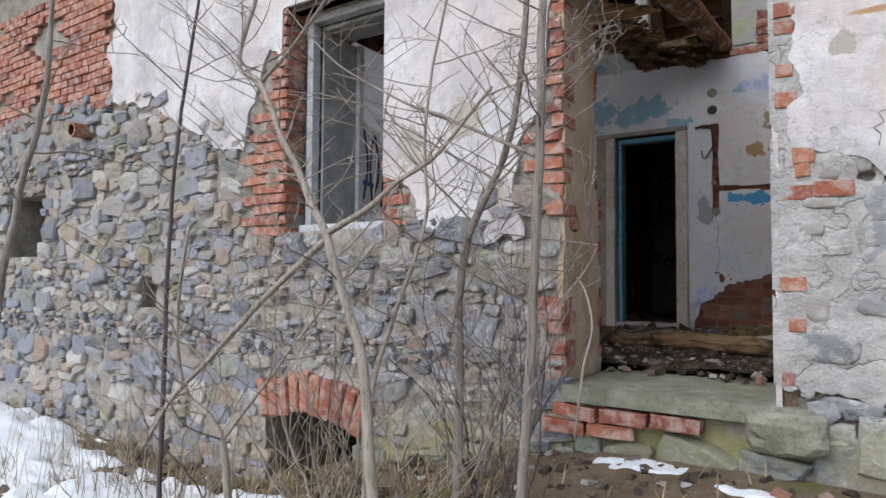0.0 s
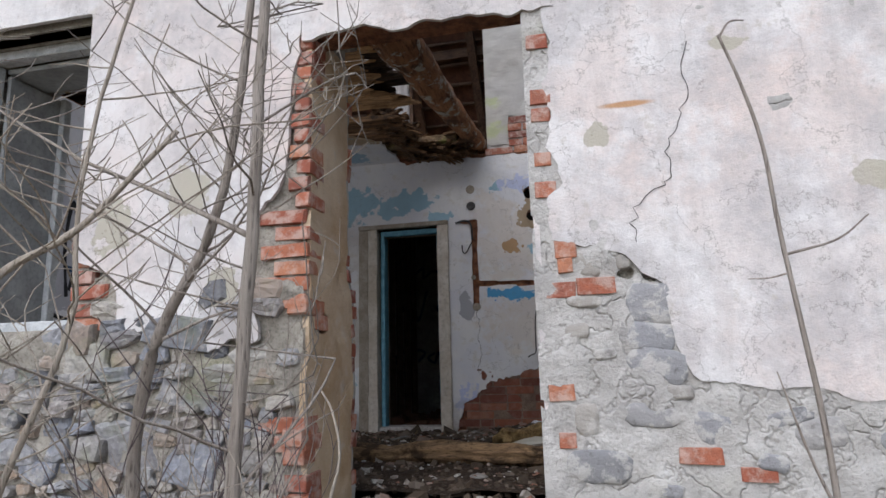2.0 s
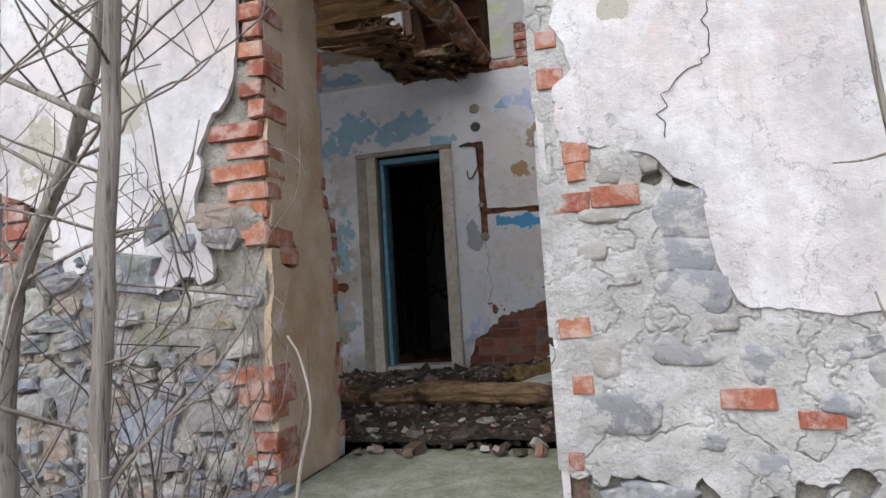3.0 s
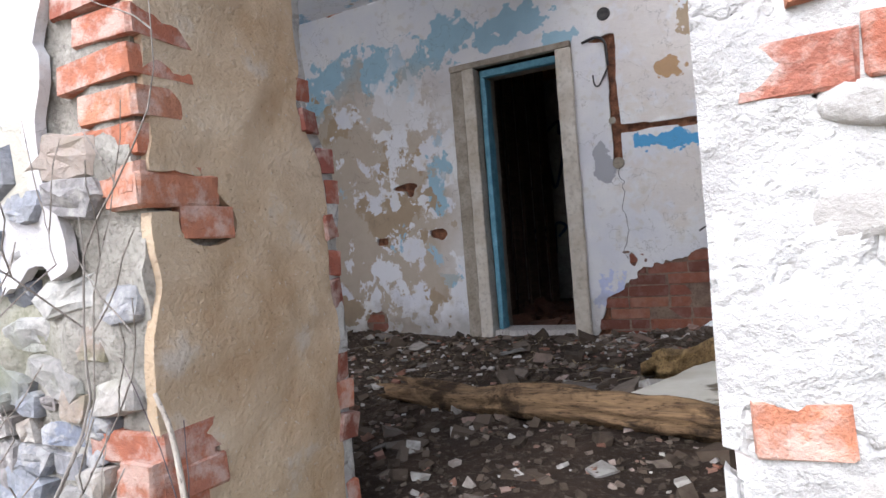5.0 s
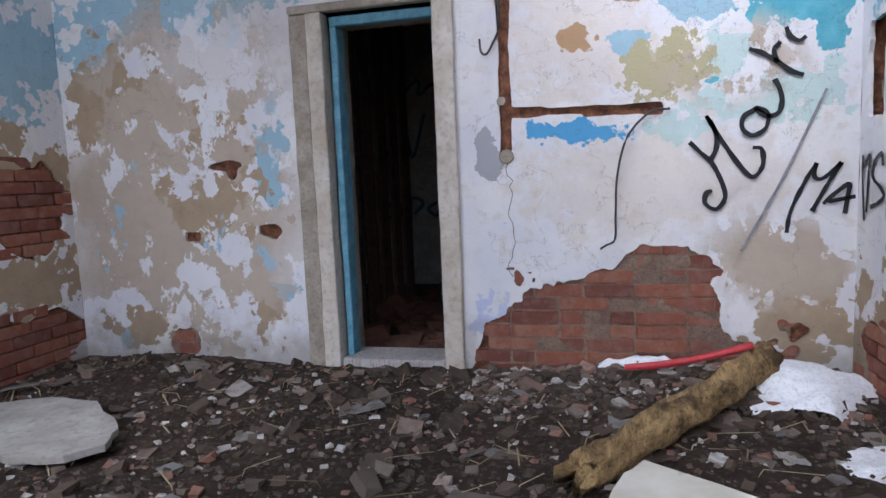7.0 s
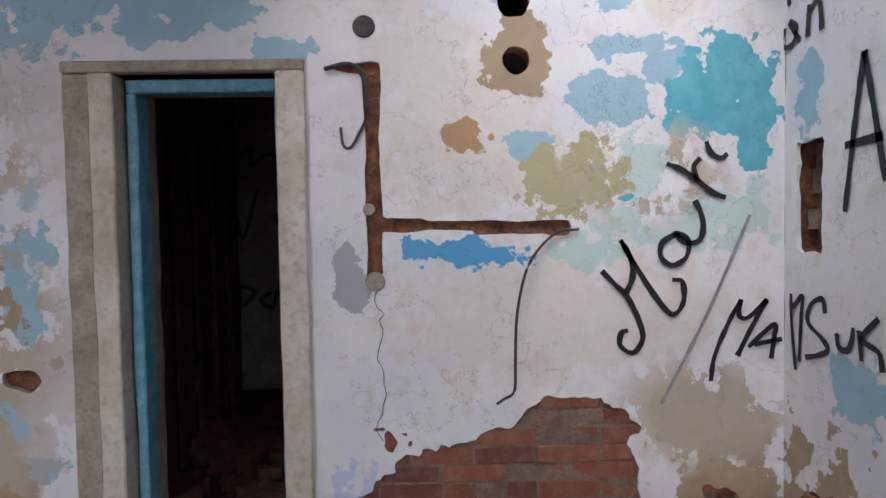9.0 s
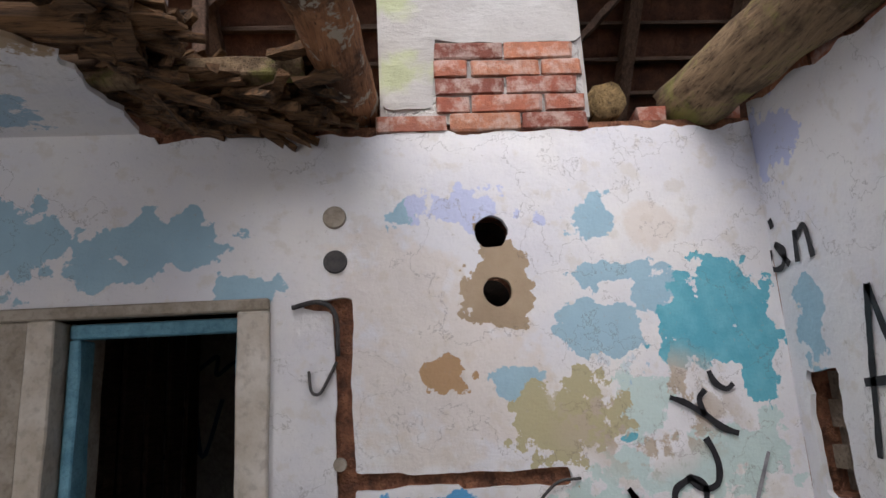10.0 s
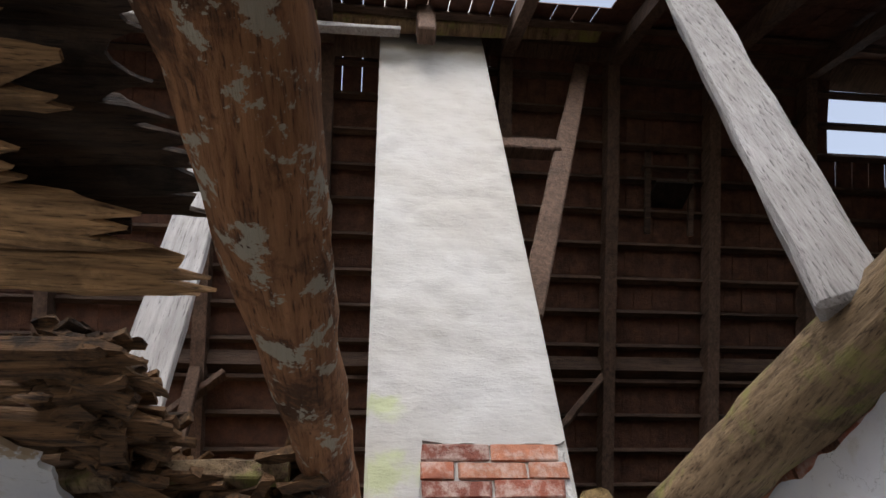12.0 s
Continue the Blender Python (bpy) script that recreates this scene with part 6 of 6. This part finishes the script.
# bricks showing along the inner edge and in the face of the ochre cheek
for k in range(22):
    z = 0.05 + k * 0.092 + rng.uniform(-0.01, 0.01)
    if rng.random() < (0.85 if z < 1.1 else 0.3):
        lay(HALVES[rng.randrange(4)], front, DX0 - 0.046 + rng.uniform(-0.006, 0.004), cheek_end(z) - 0.042 + rng.uniform(-0.012, 0.012), z, rng.gauss(0, 5), rng.gauss(0, 4), rng.gauss(0, 8), (0.62, rng.uniform(0.35, 0.75), rng.uniform(0.8, 1.25)))
for y, z, l in ((3.55, 0.865, 0.2), (3.62, 0.8, 0.14), (3.51, 0.31, 0.16), (3.5, 0.235, 0.12), (3.56, 0.07, 0.15)):
    lay(BRICKS[rng.randrange(6)], front, DX0 - 0.047, y, z, 0, 0, 90, (l / 0.255, 0.8, 1))
# brick course under the door sill
x = DX0 - 0.05
while x < 0.45:
    lay(BRICKS[rng.randrange(6)], front, x + 0.12, YF - 0.03 + rng.uniform(-0.015, 0.015), DZ0 - 0.12, rng.gauss(0, 2), rng.gauss(0, 2), rng.gauss(0, 3), (0.9, 1, 1.0))
    if x < 0.1:
        lay(BRICKS[rng.randrange(6)], front, x + 0.05, YF - 0.02, DZ0 - 0.2, rng.gauss(0, 2), rng.gauss(0, 2), rng.gauss(0, 3), (0.9, 1, 1.0))
    x += 0.25
# relieving arch over the cellar vent: bricks on end
for k in range(10):
    t = k / 9
    x = VX0 + 0.03 + (VX1 - VX0 + 0.02) * t
    a = (t - 0.5) * -34
    lay(BRICKS[rng.randrange(6)], front, x, YF - 0.0, -0.375 + 0.08 * (1 - (2 * t - 1) ** 2) + rng.uniform(-0.015, 0.015), 0, 90 + a * -1, 0, (1.05, 1.6, 1.25))
# Black sheet closes the vent and stands in for the shade inside.
structure("cellar_vent_shade_sheet", boxes((VX0 - 0.3, VX1 + 0.3, YI - 0.02, YI, VZ0 - 0.3, VZ1 + 0.3)), HOLE_BLACK, "black sheet standing in for the shade inside the cellar vent")


def far_bricks():
    """Exposed brickwork at the far end of the front, too far off to count."""
    v, f = [], []
    r = random.Random(9)
    z, row = 1.98, 0
    while z < 3.3:
        x = -8.9 - 0.13 * (row % 2)
        while x < -4.2:
            if lime_left(x + 0.13, z + 0.03) < 0.02 and z > stone_line(x) - 0.02 + 0.1 * fbm(x * 2, z * 2) and fbm(x * 1.6, z * 1.6, 4) > -0.35:
                d = r.uniform(-0.008, 0.008)
                i = len(v)
                for y in (YF - 0.045 + d, YF + 0.02):
                    v += [(x + 0.006, y, z + 0.005), (x + 0.255, y, z + 0.005), (x + 0.255, y, z + 0.068), (x + 0.006, y, z + 0.068)]
                f += [tuple(i + c for c in q) for q in ((0, 1, 2, 3), (0, 4, 5, 1), (1, 5, 6, 2), (2, 6, 7, 3), (3, 7, 4, 0))]
            x += 0.262
        z += 0.0755
        row += 1
    ob = child(new("bricks", mesh_of("bricks", v, f, BRICK_JOINED)), front, "bare red brickwork at the wall's far end")
    ob["kind"] = "stuff"


far_bricks()


# rubble stones
def stone_mesh(seed, material):
    r = random.Random(seed)
    n = r.randrange(7, 11)
    ring = []
    for k in range(n):
        a = 2 * math.pi * (k + r.uniform(-0.32, 0.32)) / n
        c, s = math.cos(a), math.sin(a)
        q = min(0.66, 0.5 / max(abs(c), abs(s)) * r.uniform(0.74, 1.06))
        ring.append((c * q, s * q))
    tilt = (r.uniform(-0.3, 0.3), r.uniform(-0.3, 0.3))
    verts = [(x, 0.0, z) for x, z in ring]
    for scale, deep, wob in ((0.98, 0.78, 0.05), (0.88, 0.95, 0.05), (0.45, 0.98, 0.09)):
        verts += [(x * scale, -deep + r.uniform(-wob, wob) + tilt[0] * x + tilt[1] * z, z * scale) for x, z in ring]
    verts.append((r.uniform(-0.1, 0.1), -1.0 + r.uniform(-0.08, 0.08), r.uniform(-0.1, 0.1)))
    faces = []
    for i in range(n):
        j = (i + 1) % n
        faces += [(b + i, b + j, b + n + j, b + n + i) for b in (0, n, 2 * n)] + [(3 * n + i, 3 * n + j, 4 * n)]
    return mesh_of("stone", verts, faces, material)


def block_mesh(seed):
    """A flat-faced stone with a worn rim."""
    r = random.Random(seed)
    n = 14
    ring = []
    for k in range(n):
        a = 2 * math.pi * k / n
        c, s = math.cos(a), math.sin(a)
        q = (abs(c) ** 5 + abs(s) ** 5) ** (-1 / 5) * 0.49 * (1 + 0.2 * fbm(c * 1.3 + seed, s * 1.3, seed * 0.7, 3))
        ring.append((c * q, s * q))
    verts = [(x, 0.0, z) for x, z in ring]
    for scale, deep in ((1.0, 0.84), (0.9, 0.98), (0.5, 1.0)):
        verts += [(x * scale, -deep - 0.06 * fbm(x * 3, z * 3, seed, 3), z * scale) for x, z in ring]
    verts.append((0, -1.02, 0))
    faces = []
    for i in range(n):
        j = (i + 1) % n
        faces += [(b + i, b + j, b + n + j, b + n + i) for b in (0, n, 2 * n)] + [(3 * n + i, 3 * n + j, 4 * n)]
    return mesh_of("stone", verts, faces, STONE_LIMED, True)


BLOCKS = [block_mesh(k) for k in range(9)]
STONES = [stone_mesh(k, STONE) for k in range(28)]
far_v, far_f = [], []
r = random.Random(101)
z, row, placed = -1.35, 0, 0
while z < 2.15:
    h = r.choice((0.035, 0.05, 0.06, 0.08, 0.11))
    x = -8.9 + r.uniform(0, 0.1)
    while x < 4.2:
        big = 1.0 if r.random() < 0.7 else r.uniform(1.5, 2.2)
        w = h * r.uniform(1.1, 2.9) * (0.5 + 0.5 * big)
        w = max(0.06, min(0.34, w))
        cx, cz = x + w / 2, z + h / 2 + 0.09 * fbm(x * 1.1, z * 1.1, 6)
        ok = (cx < DX0 - 0.02 and cz < stone_line(cx) + 0.16) or (cx > DX1 + 0.03 and cz < -0.06) or (DX0 - 0.02 <= cx <= DX1 + 0.03 and cz < DZ0 - 0.2)
        ok = ok and rect(cx, cz, WX0 - 0.38, WX1 + 0.2, WZ0 - 0.05, 3) < 0 and rect(cx, cz, VX0 - 0.02, VX1 + 0.04, -2, -0.2) < 0
        ok = ok and not (DX0 - 0.17 < cx < DX0 and (0.83 < cz or 0.22 < cz < 0.42)) and cz > ground_z(cx, 3.45) - 0.1
        ok = ok and rect(cx, cz, -4.08, -3.76, 0.18, 0.52) < 0 and rect(cx, cz, -6.62, -5.78, 0.64, 1.36) < 0
        ok = ok and fbm(cx * 2.3, cz * 2.3, 15) < 0.55
        if ok:
            deep = r.uniform(0.045, 0.085)
            me = STONES[r.randrange(28)]
            m = Matrix.Translation((cx, YF + 0.012, cz)) @ Euler((r.gauss(0, 0.06), r.gauss(0, 0.16), r.gauss(0, 0.06))).to_matrix().to_4x4() @ Matrix.Diagonal((w * 1.06, deep * (0.85 + 0.15 * big), h * 1.08 * big, 1))
            if r.random() < 0.5:
                m = m @ Matrix.Rotation(math.pi, 4, "Y")
            near = -2.55 < cx < 1.95 and cz > -0.75
            if near and placed < 300:
                ob = new("stone", me)
                ob.parent = front
                ob.matrix_basis = m
                placed += 1
            else:
                i = len(far_v)
                far_v += [m @ q.co for q in me.vertices]
                far_f += [tuple(i + c for c in p.vertices) for p in me.polygons]
        x += w + r.uniform(0.004, 0.018)
    z += h + r.uniform(0.002, 0.014)
    row += 1
ob = child(new("stones", mesh_of("stones", far_v, far_f, STONE_FAR)), front, "grey and brown rubble stones in mortar")
ob["kind"] = "stuff"
# stones showing in the render beside the door
for x, z, w, h in ((1.06, 0.969, 0.1, 0.09), (1.192, 0.985, 0.06, 0.08), (1.284, 0.809, 0.16, 0.15), (1.272, 0.68, 0.17, 0.11), (1.293, 0.573, 0.22, 0.12), (1.012, 0.374, 0.09, 0.12), (1.253, 0.389, 0.18, 0.09), (1.464, 0.337, 0.13, 0.11), (1.046, 0.204, 0.23, 0.12), (1.723, 0.376, 0.19, 0.06), (1.819, 0.32, 0.17, 0.1), (1.03, 0.822, 0.13, 0.05), (1.0, 0.71, 0.09, 0.06), (1.19, 0.7, 0.07, 0.12), (1.144, -0.035, 0.2, 0.06), (1.359, 0.471, 0.1, 0.05), (1.858, 0.065, 0.13, 0.07), (1.45, 0.05, 0.12, 0.06), (1.65, 0.22, 0.1, 0.06), (2.1, 0.3, 0.18, 0.08), (2.3, 0.12, 0.16, 0.1), (1.1, 0.62, 0.08, 0.04), (2.6, 0.33, 0.17, 0.09), (1.3, 0.12, 0.09, 0.05)):
    ob = new("stone", BLOCKS[r.randrange(9)])
    ob.parent = front
    ob.matrix_basis = Matrix.Translation((x, YF + 0.012, z)) @ Euler((r.gauss(0, 0.04), r.gauss(0, 0.12), r.gauss(0, 0.04))).to_matrix().to_4x4() @ Matrix.Diagonal((w * 1.05, r.uniform(0.058, 0.067), h * 1.05, 1))
# big corner rock below the sill's end
bm = bmesh.new()
bmesh.ops.create_icosphere(bm, subdivisions=3, radius=1)
for q in bm.verts:
    p = q.co * (1 + 0.22 * fbm(q.co.x * 1.4, q.co.y * 1.4, q.co.z * 1.4 + 2))
    q.co = Vector((0.9 + max(-0.17, min(0.15, p.x * 0.2)), YF - 0.04 + p.y * 0.11, -0.165 + max(-0.1, min(0.09, p.z * 0.13))))
part("corner_rock", bm, SILLMAT, front, "large pale rock below the end of the sill")


# cracks in the plaster
def crack(name, points, y, parent, seed):
    r = random.Random(seed)
    fine = [p + Vector((r.gauss(0, 0.012), 0, r.gauss(0, 0.006))) for p in curve_points([(x, 0, z) for x, z in points], 6)]
    stroke([(p.x, p.z) for p in fine], 0.0019, HOLE_BLACK, y, 1, name, parent, 2)


crack("crack", [(1.49, 1.85), (1.48, 1.6), (1.4, 1.45), (1.39, 1.3), (1.26, 1.2), (1.24, 1.04)], YF - 0.0585, front, 1)
crack("crack", [(-0.01, 1.13), (0.0, 0.95), (0.012, 0.75), (0.0, 0.52)], BY - 0.0305, back, 3)
crack("crack", [(-0.7, 1.25), (-0.62, 1.05), (-0.66, 0.9)], YF - 0.0605, front, 4)
